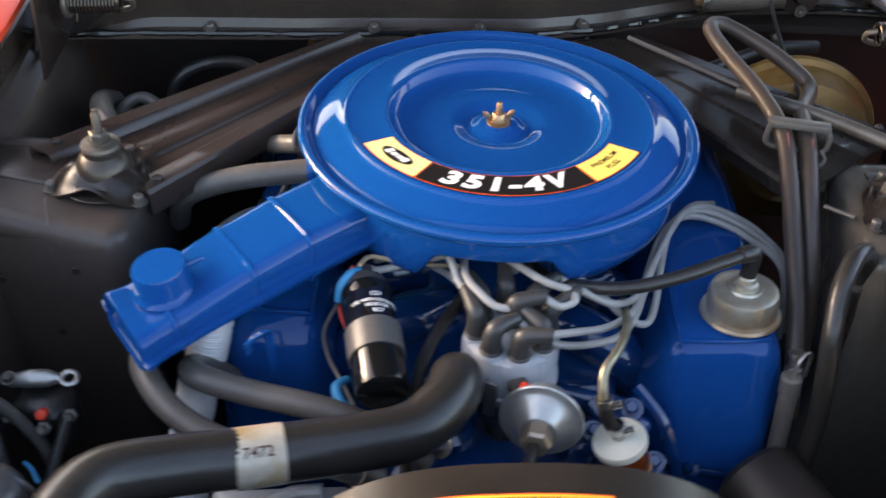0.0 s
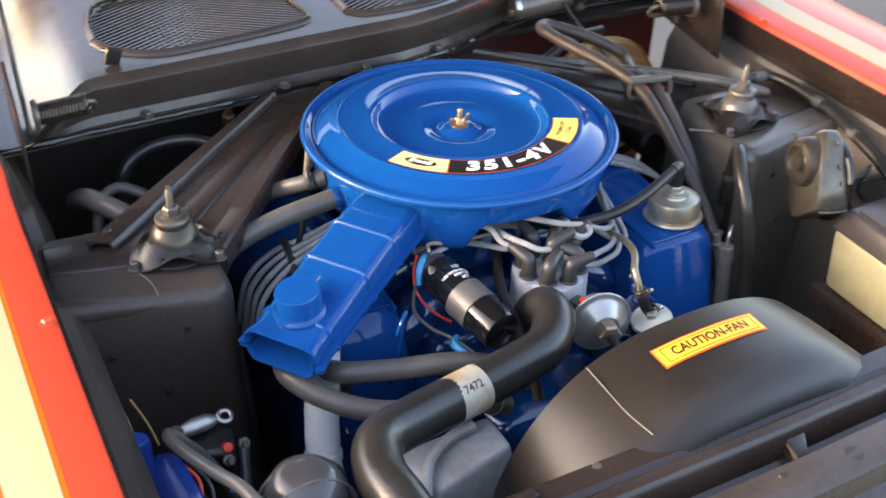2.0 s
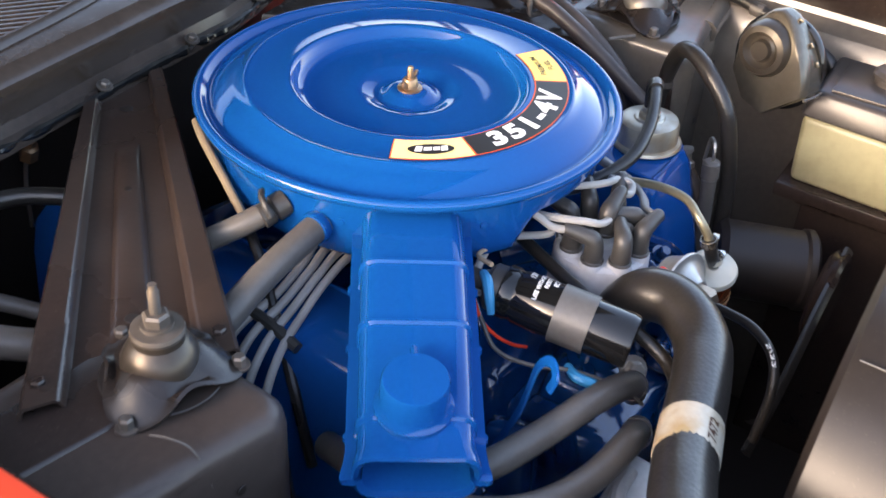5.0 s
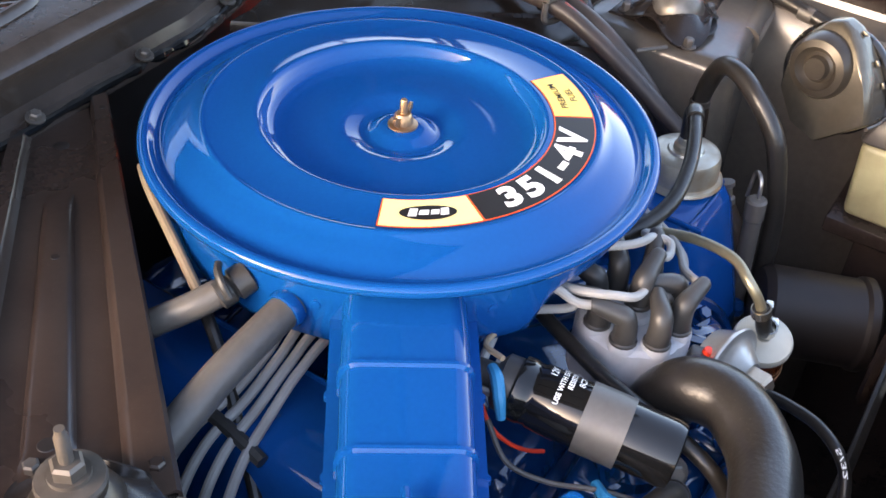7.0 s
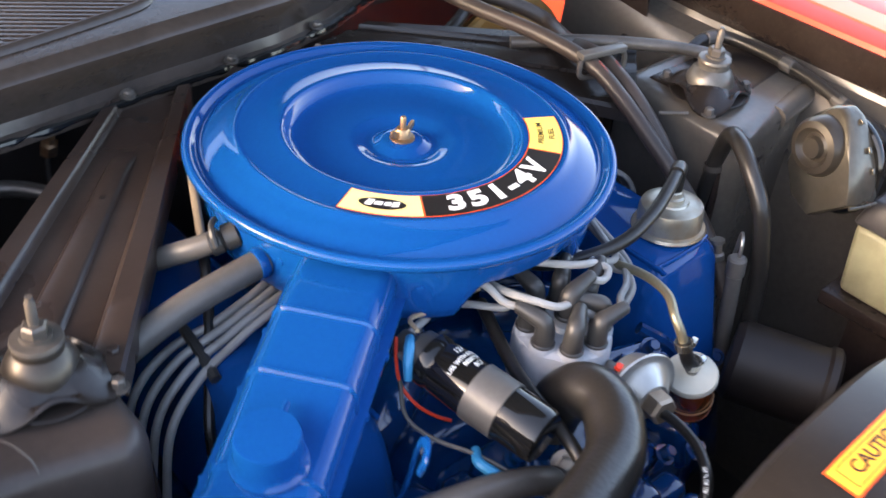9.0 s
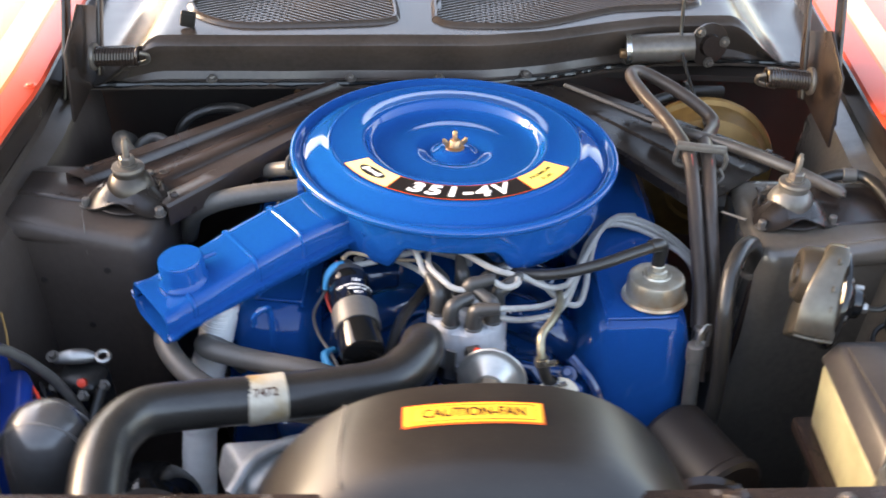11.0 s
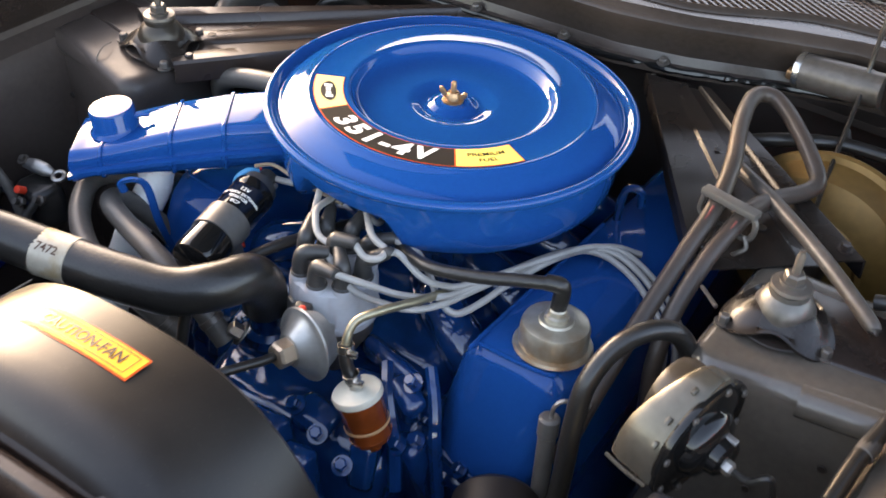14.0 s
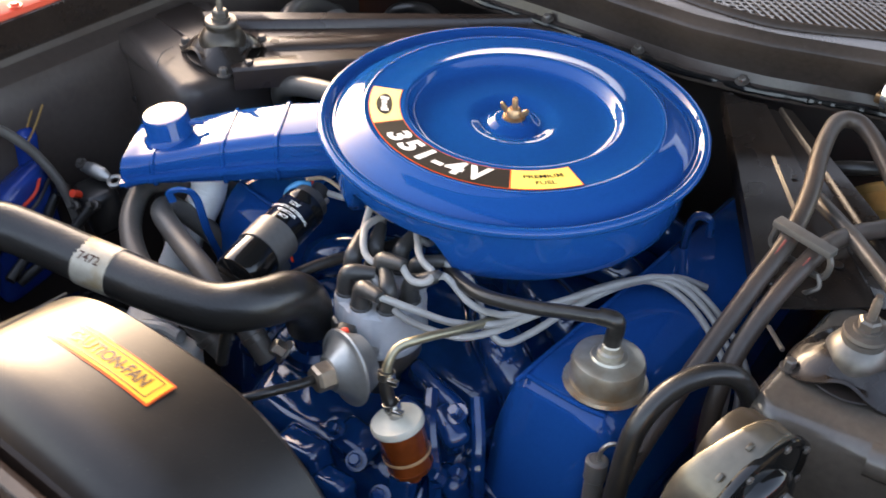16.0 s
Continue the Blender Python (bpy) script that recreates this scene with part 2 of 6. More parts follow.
def part(name, bm, mat, parent=None, label="", smooth=35):
    """Links a bmesh, made in world metres, as one mesh object under a thing or a part."""
    me = bpy.data.meshes.new(name)
    bmesh.ops.recalc_face_normals(bm, faces=bm.faces)
    bm.to_mesh(me)
    bm.free()
    me.materials.append(mat)
    if smooth:
        me.polygons.foreach_set("use_smooth", [True] * len(me.polygons))
        me.set_sharp_from_angle(angle=radians(smooth))
    ob = new(name, me)
    if parent:
        ob.parent = parent
        ob.matrix_parent_inverse = Matrix.Translation(-ORIGIN.get(parent, Vector()))
    if label:
        ob["label"] = label
    return ob


def again(ob, at, parent=None):
    """A further piece on the same mesh, moved by at."""
    o = ob.copy()
    scene.collection.objects.link(o)
    o.location = Vector(ob.location) + Vector(at)
    if parent:
        o.parent = parent
        o.matrix_parent_inverse = Matrix.Translation(-ORIGIN.get(parent, Vector()))
    return o


def toward(axis):
    return Vector(axis).normalized().to_track_quat("Z", "Y").to_matrix().to_4x4()


def lathe(profile, at=(0, 0, 0), axis=(0, 0, 1), steps=48, bm=None, close=True, squash=None):
    """Turns a profile of (radius, height) round an axis."""
    bm = bm or bmesh.new()
    m = Matrix.Translation(at) @ toward(axis)
    rings = []
    for r, z in profile:
        if r < 1e-6:
            rings.append([bm.verts.new(m @ Vector((0, 0, z)))])
        else:
            rings.append([bm.verts.new(m @ Vector((r * math.cos(2 * math.pi * i / steps), r * math.sin(2 * math.pi * i / steps), z))) for i in range(steps)])
    for a, b in zip(rings, rings[1:]):
        if len(a) == 1 and len(b) == 1:
            continue
        for i in range(steps):
            j = (i + 1) % steps
            if len(a) == 1:
                bm.faces.new((a[0], b[j], b[i]))
            elif len(b) == 1:
                bm.faces.new((a[i], a[j], b[0]))
            else:
                bm.faces.new((a[i], a[j], b[j], b[i]))
    if close:
        for ring in (rings[0], rings[-1]):
            if len(ring) > 2:
                bm.faces.new(ring)
    return bm


def curve_points(points, per=8):
    """A smooth line through the points."""
    p = [Vector(v) for v in points]
    if len(p) == 2:
        return [p[0].lerp(p[1], i / per) for i in range(per + 1)]
    q = [p[0] * 2 - p[1], *p, p[-1] * 2 - p[-2]]
    out = []
    for i in range(1, len(q) - 2):
        a, b, c, d = q[i - 1 : i + 3]
        for k in range(per):
            t = k / per
            out.append(0.5 * ((2 * b) + (c - a) * t + (2 * a - 5 * b + 4 * c - d) * t * t + (3 * b - a - 3 * c + d) * t**3))
    out.append(p[-1])
    return out


def tube(points, radius, steps=14, per=8, bm=None, wobble=0.0, flat=1.0):
    """A round hose or wire along a smooth line; radius is one number or one for each given point."""
    bm = bm or bmesh.new()
    line = curve_points(points, per)
    radii = [radius] * len(line)
    if not isinstance(radius, (int, float)):
        radii = list(np.interp(np.linspace(0, len(points) - 1, len(line)), range(len(points)), radius))
    t0 = (line[1] - line[0]).normalized()
    side = t0.orthogonal().normalized()
    rings = []
    for i, p in enumerate(line):
        t = (line[min(i + 1, len(line) - 1)] - line[max(i - 1, 0)]).normalized()
        side = (side - t * side.dot(t)).normalized()
        up = t.cross(side)
        r = radii[i] * (1 + wobble * noise.noise(p * 60))
        rings.append([bm.verts.new(p + side * r * math.cos(2 * math.pi * k / steps) + up * r * flat * math.sin(2 * math.pi * k / steps)) for k in range(steps)])
    for a, b in zip(rings, rings[1:]):
        for k in range(steps):
            bm.faces.new((a[k], a[(k + 1) % steps], b[(k + 1) % steps], b[k]))
    bm.faces.new(rings[0][::-1])
    bm.faces.new(rings[-1])
    return bm


def bevelled(bm, width, segments=2, angle=30):
    if width > 0:
        edges = [e for e in bm.edges if len(e.link_faces) == 2 and e.calc_face_angle(0) > radians(angle)]
        bmesh.ops.bevel(bm, geom=edges, offset=width, segments=segments, affect="EDGES", profile=0.5, clamp_overlap=True)
    return bm


def box(size, at=(0, 0, 0), turn=(0, 0, 0), bevel=0.004, segments=2, bm=None):
    own = bmesh.new()
    bmesh.ops.create_cube(own, size=1, matrix=Matrix.Diagonal((*size, 1)))
    bevelled(own, bevel, segments)
    own.transform(pose(*at, *turn))
    return join(bm, own)


def join(bm, own):
    if bm is None:
        return own
    me = bpy.data.meshes.new("tmp")
    own.to_mesh(me)
    own.free()
    bm.from_mesh(me)
    bpy.data.meshes.remove(me)
    return bm


def prism(poly, depth, m=None, bevel=0.0, segments=2, bm=None):
    """A polygon in x, y pushed up by depth along z, then placed by m."""
    own = bmesh.new()
    low = [own.verts.new((x, y, 0)) for x, y in poly]
    top = [own.verts.new((x, y, depth)) for x, y in poly]
    own.faces.new(low[::-1])
    own.faces.new(top)
    for i in range(len(poly)):
        j = (i + 1) % len(poly)
        own.faces.new((low[i], low[j], top[j], top[i]))
    bmesh.ops.recalc_face_normals(own, faces=own.faces)
    bevelled(own, bevel, segments)
    if m is not None:
        own.transform(m)
    return join(bm, own)


def solid(corners, bevel=0.0, segments=2, bm=None):
    """A six-sided body from its 8 corners: four below, four above, in the same order."""
    own = bmesh.new()
    v = [own.verts.new(c) for c in corners]
    for f in ((3, 2, 1, 0), (4, 5, 6, 7), (0, 1, 5, 4), (1, 2, 6, 5), (2, 3, 7, 6), (3, 0, 4, 7)):
        own.faces.new([v[i] for i in f])
    bmesh.ops.recalc_face_normals(own, faces=own.faces)
    bevelled(own, bevel, segments)
    return join(bm, own)


def sheet(rows, thick=0.003, bm=None):
    """A sheet through rows of points, made solid downwards."""
    own = bmesh.new()
    v = [[own.verts.new(p) for p in row] for row in rows]
    for a, b in zip(v, v[1:]):
        for i in range(len(a) - 1):
            own.faces.new((a[i], a[i + 1], b[i + 1], b[i]))
    bmesh.ops.recalc_face_normals(own, faces=own.faces)
    bmesh.ops.solidify(own, geom=own.faces[:], thickness=thick)
    return join(bm, own)


def hexbolt(at, axis=(0, 0, 1), size=0.013, tall=0.008, washer=True, bm=None):
    bm = bm or bmesh.new()
    if washer:
        lathe([(size * 0.85, 0), (size * 0.85, 0.0018), (0, 0.0018)], at, axis, 14, bm)
    lathe([(size * 0.55, 0.0018), (size * 0.55, tall), (size * 0.42, tall + 0.0015), (0, tall + 0.0015)], at, axis, 6, bm)
    return bm


def lettering(text, size, font_bold=0.0, spacing=1.0):
    """Letters as a flat bmesh in x, y, centred on the origin."""
    cu = bpy.data.curves.new("letters", "FONT")
    cu.body, cu.size, cu.align_x, cu.align_y, cu.offset = text, size, "CENTER", "CENTER", font_bold
    cu.resolution_u = 3
    cu.space_character = spacing
    ob = new("letters", cu)
    me = bpy.data.meshes.new_from_object(ob)
    bm = bmesh.new()
    bm.from_mesh(me)
    bpy.data.objects.remove(ob)
    bpy.data.meshes.remove(me)
    bmesh.ops.triangulate(bm, faces=bm.faces[:])
    return bm

# ================= structure =================
ground = part("ground", sheet([[(-60, y, 0), (0, y, 0), (60, y, 0)] for y in (-60, 0, 60)], 0.05), ASPHALT, None, smooth=0)
tagged(ground, "worn grey asphalt ground under the car", "ground", kind="structure")


def cowl_y(x):
    return float(np.interp(x, (-0.66, -0.45, -0.25, -0.1, 0.05, 0.14, 0.25, 0.33, 0.45, 0.66), (0.215, 0.235, 0.252, 0.268, 0.28, 0.305, 0.355, 0.385, 0.40, 0.40)))


GRILLE_L = [(-0.405, 0.352), (-0.385, 0.315), (-0.33, 0.285), (-0.25, 0.29), (-0.14, 0.308), (-0.098, 0.322), (-0.088, 0.35), (-0.11, 0.44), (-0.20, 0.50), (-0.36, 0.50), (-0.40, 0.43)]
GRILLE_R = [(-0.03, 0.335), (0.0, 0.315), (0.10, 0.322), (0.16, 0.345), (0.26, 0.405), (0.37, 0.43), (0.40, 0.46), (0.36, 0.52), (0.10, 0.51), (-0.02, 0.44)]


def inside(poly, x, y):
    hit = False
    for (ax, ay), (bx, by) in zip(poly, poly[1:] + poly[:1]):
        if (ay > y) != (by > y) and x < (bx - ax) * (y - ay) / (by - ay) + ax:
            hit = not hit
    return hit


def spans(poly, axis, v):
    """Where a line x = v (axis 0) or y = v (axis 1) lies inside the polygon."""
    cuts = []
    for a, b in zip(poly, poly[1:] + poly[:1]):
        if (a[axis] > v) != (b[axis] > v):
            f = (v - a[axis]) / (b[axis] - a[axis])
            cuts.append(a[1 - axis] + f * (b[1 - axis] - a[1 - axis]))
    cuts.sort()
    return list(zip(cuts[::2], cuts[1::2]))


def shoulder(x):
    """How far the cowl drops towards its ends, beside the hinges."""
    u = max(0.0, min(1.0, (abs(x) - (0.425 if x < 0 else 0.44)) / 0.11))
    return 0.075 * u * u * (3 - 2 * u)


def cowl_z(x, y):
    return 1.0235 + 0.04 * (y - cowl_y(x) - 0.008) - shoulder(x)


cowl = thing("cowl", (0, 0.4, 0.95), "black painted cowl panel with two mesh vent grilles below the windscreen", "car body panel", kind="structure")
xs = [-0.62 + 0.0125 * i for i in range(101)]
# front face: pinch flange, shallow channel, rounded top edge
prof = [(0.002, 0.940), (0.002, 0.948), (0.014, 0.951), (0.018, 0.962), (0.008, 0.985), (-0.006, 1.004), (-0.009, 1.013), (-0.003, 1.020), (0.008, 1.0235)]
rows = []
for dy, z in prof:
    rows.append([(x, cowl_y(x) + dy + 0.002 * noise.noise((x * 9, z * 20, 0)), z - shoulder(x) * (z - 0.94) / 0.0835) for x in xs])
part("cowl_face", sheet(rows, 0.003), COWL, cowl)
bm = bmesh.new()
ys = [0.0, 0.012, 0.024] + [0.036 + 0.012 * i for i in range(50)]
grid = [[bm.verts.new((x, cowl_y(x) + 0.008 + dy, cowl_z(x, cowl_y(x) + 0.008 + dy))) for x in xs] for dy in ys]
for a, b in zip(grid, grid[1:]):
    for i in range(len(xs) - 1):
        c = (a[i].co + b[i + 1].co) / 2
        if not inside(GRILLE_L, c.x, c.y) and not inside(GRILLE_R, c.x, c.y):
            bm.faces.new((a[i], a[i + 1], b[i + 1], b[i]))
bmesh.ops.delete(bm, geom=[v for v in bm.verts if not v.link_faces], context="VERTS")
part("cowl_top", bm, COWL, cowl)
# Floor colour carries the shade seen down through the vents.
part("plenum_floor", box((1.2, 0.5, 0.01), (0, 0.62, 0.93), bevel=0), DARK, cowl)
for poly, name in ((GRILLE_L, "vent_grille"), (GRILLE_R, "vent_grille")):
    rim = [(x, y, cowl_z(x, y) + 0.001) for x, y in poly] + [(poly[0][0], poly[0][1], cowl_z(*poly[0]) + 0.001)]
    g = part(name, tube(rim, 0.007, 8, 4, flat=0.6), COWL, cowl)
    bm = bmesh.new()
    for turn in (32, -32):
        c, d = math.cos(radians(turn)), math.sin(radians(turn))
        bent = [(x * c + y * d, y * c - x * d) for x, y in poly]
        low, high = min(p[1] for p in bent), max(p[1] for p in bent)
        for i in range(int((high - low) / 0.0092)):
            v = low + 0.0092 * (i + 0.5)
            for a, b in spans(bent, 1, v):
                mx, my = (a + b) / 2 * c - v * d, (a + b) / 2 * d + v * c
                box((b - a, 0.0030, 0.0026), (mx, my, cowl_z(mx, my) - (0.0040 if turn > 0 else 0.0034)), (0, 0, turn), bevel=0, bm=bm)
    part("mesh_panel", bm, COWL, g, "fine diamond expanded metal mesh", smooth=0)
bolt0 = None
for x in (-0.36, -0.154, -0.02, 0.115, 0.28):
    o = part("bolt", hexbolt((x, cowl_y(x) + 0.008, 0.9525), (0, -0.3, 1), 0.010, 0.006), GREASY, cowl)
# brushed sealer along the pinch seam, and a rubber stop under the vent
part("seam_sealer", tube([(-0.60 + 0.02 * i, cowl_y(-0.60 + 0.02 * i) + 0.004 + 0.002 * noise.noise((i * 0.7, 3, 1)), 0.9475 - 0.02 * shoulder(-0.60 + 0.02 * i)) for i in range(61)], 0.0042, 8, 3, wobble=0.8), BLACK_GLOSS, cowl, "lumpy black seam sealer")
part("rubber_stop", box((0.022, 0.010, 0.026), (-0.392, 0.272, 1.038), (20, 12, 8), 0.003), RUBBER, cowl, "black rubber hood stop")

firewall = part("firewall", sheet([[(x, max(0.33, cowl_y(x) + 0.02) + 0.02 * noise.noise((x * 4, z * 5, 3)), z) for x in (-0.62, -0.4, -0.2, 0, 0.1, 0.2, 0.3, 0.4, 0.62)] for z in (0.35, 0.5, 0.65, 0.8, 0.94)], 0.004), DARK)
tagged(firewall, "dark painted steel firewall behind the engine", "firewall", kind="structure")

floor = part("floor", box((1.16, 1.4, 0.01), (0, -0.15, 0.36), bevel=0), DARK, smooth=0)
tagged(floor, "dark underside of the engine bay", "floor", kind="structure")


def fender_x(y, s):
    return (0.560 + 0.035 * max(0, y - 0.1) / 0.35 - 0.022 * max(0, -y) / 0.5) if s < 0 else (0.580 + 0.04 * max(0, y - 0.1) / 0.4 - 0.004 * max(0, -y) / 0.5)


def fender(s):
    f = thing("fender", (s * 0.7, -0.2, 0.4), "glossy red-orange front fender with a cream stripe", "car fender", "front fenders")
    ys = [-1.0 + 0.06 * i for i in range(29)]
    def strip(name, offs, mat, label=""):
        part(name, sheet([[(s * (fender_x(y, s) + dx), y, z + 0.012 * math.cos((y + 0.1) * 1.6)) for y in ys] for dx, z in offs], 0.004), mat, f, label)
    strip("inner_lip", [(0.012, 0.935), (0.006, 0.95), (0.004, 0.975), (0.002, 0.984)], BLACK, "black inner flange")
    strip("inner_edge", [(0.002, 0.9842), (0.004, 0.990), (0.010, 0.992), (0.040, 0.9942)], ORANGE)
    strip("pinstripe", [(0.040, 0.9944), (0.042, 0.9947), (0.045, 0.9951)], AMBERPAINT, "orange border of the stripe")
    strip("cream_stripe", [(0.045, 0.9953), (0.06, 0.9965), (0.086, 0.997)], CREAM, "cream painted stripe")
    strip("outer_panel", [(0.086, 0.9972), (0.095, 0.9974), (0.13, 0.996), (0.19, 0.985), (0.25, 0.955), (0.29, 0.90), (0.305, 0.80), (0.30, 0.6), (0.28, 0.4)], ORANGE if s > 0 else AMBERPAINT)
    bx = fender_x(-0.25, s) + 0.012
    b = part("bolt", hexbolt((s * bx, -0.25, 1.003), (0, 0, 1), 0.010, 0.003), ORANGE, f)
    for y in (-0.62, 0.1):
        again(b, (s * (fender_x(y, s) - fender_x(-0.25, s)), y + 0.25, 0), f)
    return f


fender(-1)
fender(1)


def apron(s):
    a = part("inner_apron", sheet([[(s * (fender_x(y, s) + 0.012 - d), y, z) for y in (-0.72, -0.5, -0.3, -0.1, 0.1, 0.3)] for d, z in ((0, 0.945), (0.004, 0.935), (0.03, 0.925), (0.045, 0.90), (0.06, 0.75), (0.10, 0.36))], 0.004), APRON if s < 0 else APRON_DUSTY_LIT)
    tagged(a, "black painted inner fender apron, dusty", "car body panel", "inner aprons", "structure")


apron(-1)
apron(1)


def shock_tower(s):
    m = Matrix.Diagonal((s, 1, 1, 1))
    t = thing("shock_tower", (s * 0.45, 0, 0.36), "black painted steel shock tower with a rounded top edge", "shock tower", "shock towers", "structure")
    X0, X1, YF, YB = (0.357, 0.556, -0.166, 0.018) if s < 0 else (0.371, 0.575, -0.150, 0.045)
    flare = ((0.932, 0.022, 0), (0.9315, 0.014, 0), (0.928, 0.0065, 0), (0.921, 0.002, 0), (0.911, 0, 0), (0.86, 0, 0.001), (0.80, 0, 0.003), (0.74, 0, 0.010), (0.68, 0, 0.022), (0.62, 0, 0.040), (0.50, 0, 0.075), (0.36, 0, 0.11))
    bm = bmesh.new()
    rings = []
    for z, inset, out in flare:
        out *= 1.0 if s > 0 else 0.4
        ring = []
        for cx, cy, a0 in ((X0 + 0.028, YF + 0.028, 180), (X1 - 0.028, YF + 0.058, 270), (X1 - 0.028, YB - 0.028, 0), (X0 + 0.028, YB - 0.028, 90)):
            for k in range(7):
                a = radians(a0 + 15 * k)
                shift = out if cx < 0.45 else 0
                ring.append(bm.verts.new(m @ Vector((cx + (0.028 - inset) * math.cos(a) - shift, cy + (0.028 - inset) * math.sin(a) - out * 0.12, z + 0.003 * (cx > 0.45)))))
        rings.append(ring)
    for a, b in zip(rings, rings[1:]):
        for k in range(len(a)):
            bm.faces.new((a[k], a[(k + 1) % len(a)], b[(k + 1) % len(a)], b[k]))
    bm.faces.new(rings[0])
    bm.faces.new(rings[-1])
    skin = APRON if s < 0 else APRON_DUSTY_LIT
    part("tower_body", bm, skin, t)
    # rounded bead along the front edge and the seam down the inner corner
    yf = lambda x: YF + 0.014 + 0.030 * (x - X0) / (X1 - X0)
    zf = lambda x: 0.914 + 0.006 * (x - X0) / (X1 - X0)
    cut = X0 + 0.11 if s > 0 else X1 - 0.004
    part("front_bead", tube([m @ Vector((x, yf(x), zf(x))) for x in (X0 + 0.020, X0 + 0.036, X0 + 0.07, cut)], (0.006, 0.0125, 0.0135, 0.0135), 14, 6), skin, t)
    if s > 0:
        part("front_bead", tube([m @ Vector((x, yf(x) - 0.003, zf(x))) for x in (cut - 0.004, cut + 0.03, X1 - 0.02, X1 - 0.004)], (0.0165, 0.0165, 0.0165, 0.012), 14, 6), skin, t)
    pts = [m @ Vector(p) for p in ((X0 - 0.012, YF + 0.014, 0.60), (X0 - 0.002, YF + 0.016, 0.78), (X0 + 0.006, YF + 0.020, 0.89))]
    part("seam", tube(pts, (0.005, 0.006, 0.005), 8), BLACK, t)
    part("top_step", solid([m @ Vector(c) for c in ((X0 + 0.03, -0.096, 0.925), (X1 - 0.01, -0.072, 0.933), (X1 - 0.01, YB - 0.03, 0.933), (X0 + 0.03, YB - 0.03, 0.925),
                                                    (X0 + 0.033, -0.092, 0.9345), (X1 - 0.012, -0.068, 0.9385), (X1 - 0.012, YB - 0.033, 0.9385), (X0 + 0.033, YB - 0.033, 0.9345))], 0.002), BLACK, t)
    for u, z in ((0.3, 0.885), (0.72, 0.86), (0.45, 0.80)):
        x = X0 + (X1 - X0) * u
        part("hole", lathe([(0.0045, 0), (0.004, 0.0008), (0, 0.0008)], m @ Vector((x, YF - 0.0125 + 0.030 * u + (0.93 - z) * -0.022 + 0.0105, z)), (0, -1, 0), 12), DARK, t, "small dark hole")
    return t


shock_tower(-1)
shock_tower(1)


def strut_mount(x, y, turn, label, metal):
    """Shock absorber top: three-lobed bracket, domed cup, washers, nut and stud."""
    t = thing("strut_mount", (x, y, 0.93), label, "strut mount", "strut mounts")
    part("opening", lathe([(0.046, 0.0), (0.045, 0.0008), (0, 0.0008)], (x, y, 0.9385), (0, 0, 1), 32), DARK, t, "dark opening in the tower top")
    bm = bmesh.new()
    n = 60
    rings = []
    for r, z in ((0.0, 0.020), (0.022, 0.020), (0.030, 0.014), (0.038, 0.006), (0.045, 0.003), (0.049, 0.001)):
        ring = []
        for i in range(n):
            a = 2 * math.pi * i / n
            lobe = 1 + (0.2 * math.cos(3 * a)) * min(1, r / 0.05)
            zz = z + (0.008 * math.cos(3 * a + math.pi) if r > 0.04 else 0)
            ring.append(bm.verts.new((r * lobe * math.cos(a), r * lobe * math.sin(a), zz + 0.006)))
        rings.append(ring)
    for a, b in zip(rings[1:], rings[2:]):
        for i in range(n):
            bm.faces.new((a[i], a[(i + 1) % n], b[(i + 1) % n], b[i]))
    bm.faces.new(rings[1])
    bmesh.ops.delete(bm, geom=rings[0], context="VERTS")
    bmesh.ops.recalc_face_normals(bm, faces=bm.faces)
    bmesh.ops.solidify(bm, geom=bm.faces[:], thickness=0.003)
    bm.transform(pose(x, y, 0.935, 0, 0, turn))
    part("bracket", bm, BRACE_SHADED, t, "dark oily three-lobed bracket")
    part("cup", lathe([(0.030, 0.012), (0.029, 0.026), (0.024, 0.036), (0.019, 0.041), (0.019, 0.046), (0.0, 0.046)], (x, y, 0.93), steps=28), metal, t)
    part("washer", lathe([(0.019, 0.046), (0.020, 0.049), (0.019, 0.052), (0.012, 0.053), (0.012, 0.056), (0, 0.056)], (x, y, 0.93), steps=24), GREASY, t)
    part("nut", lathe([(0.010, 0.055), (0.010, 0.063), (0.008, 0.065), (0, 0.065)], (x, y, 0.93), steps=6), GREASY, t)
    part("stud", lathe([(0.0042, 0.05), (0.0042, 0.084), (0.003, 0.086), (0.003, 0.09), (0, 0.09)], (x, y, 0.93), steps=10), GREASY, t)
    for k in range(3):
        a = radians(turn + 120 * k)
        part("bolt", hexbolt((x + 0.055 * math.cos(a), y + 0.055 * math.sin(a), 0.934), (0, 0, 1), 0.010, 0.009), GREASY, t)
    return t


strut_mount(-0.402, -0.072, 200, "greasy grey steel strut mount with threaded stud on the passenger tower", CUPDARK)
strut_mount(0.427, -0.057, 340, "greasy grey steel strut mount with threaded stud on the driver tower", CUPMETAL)


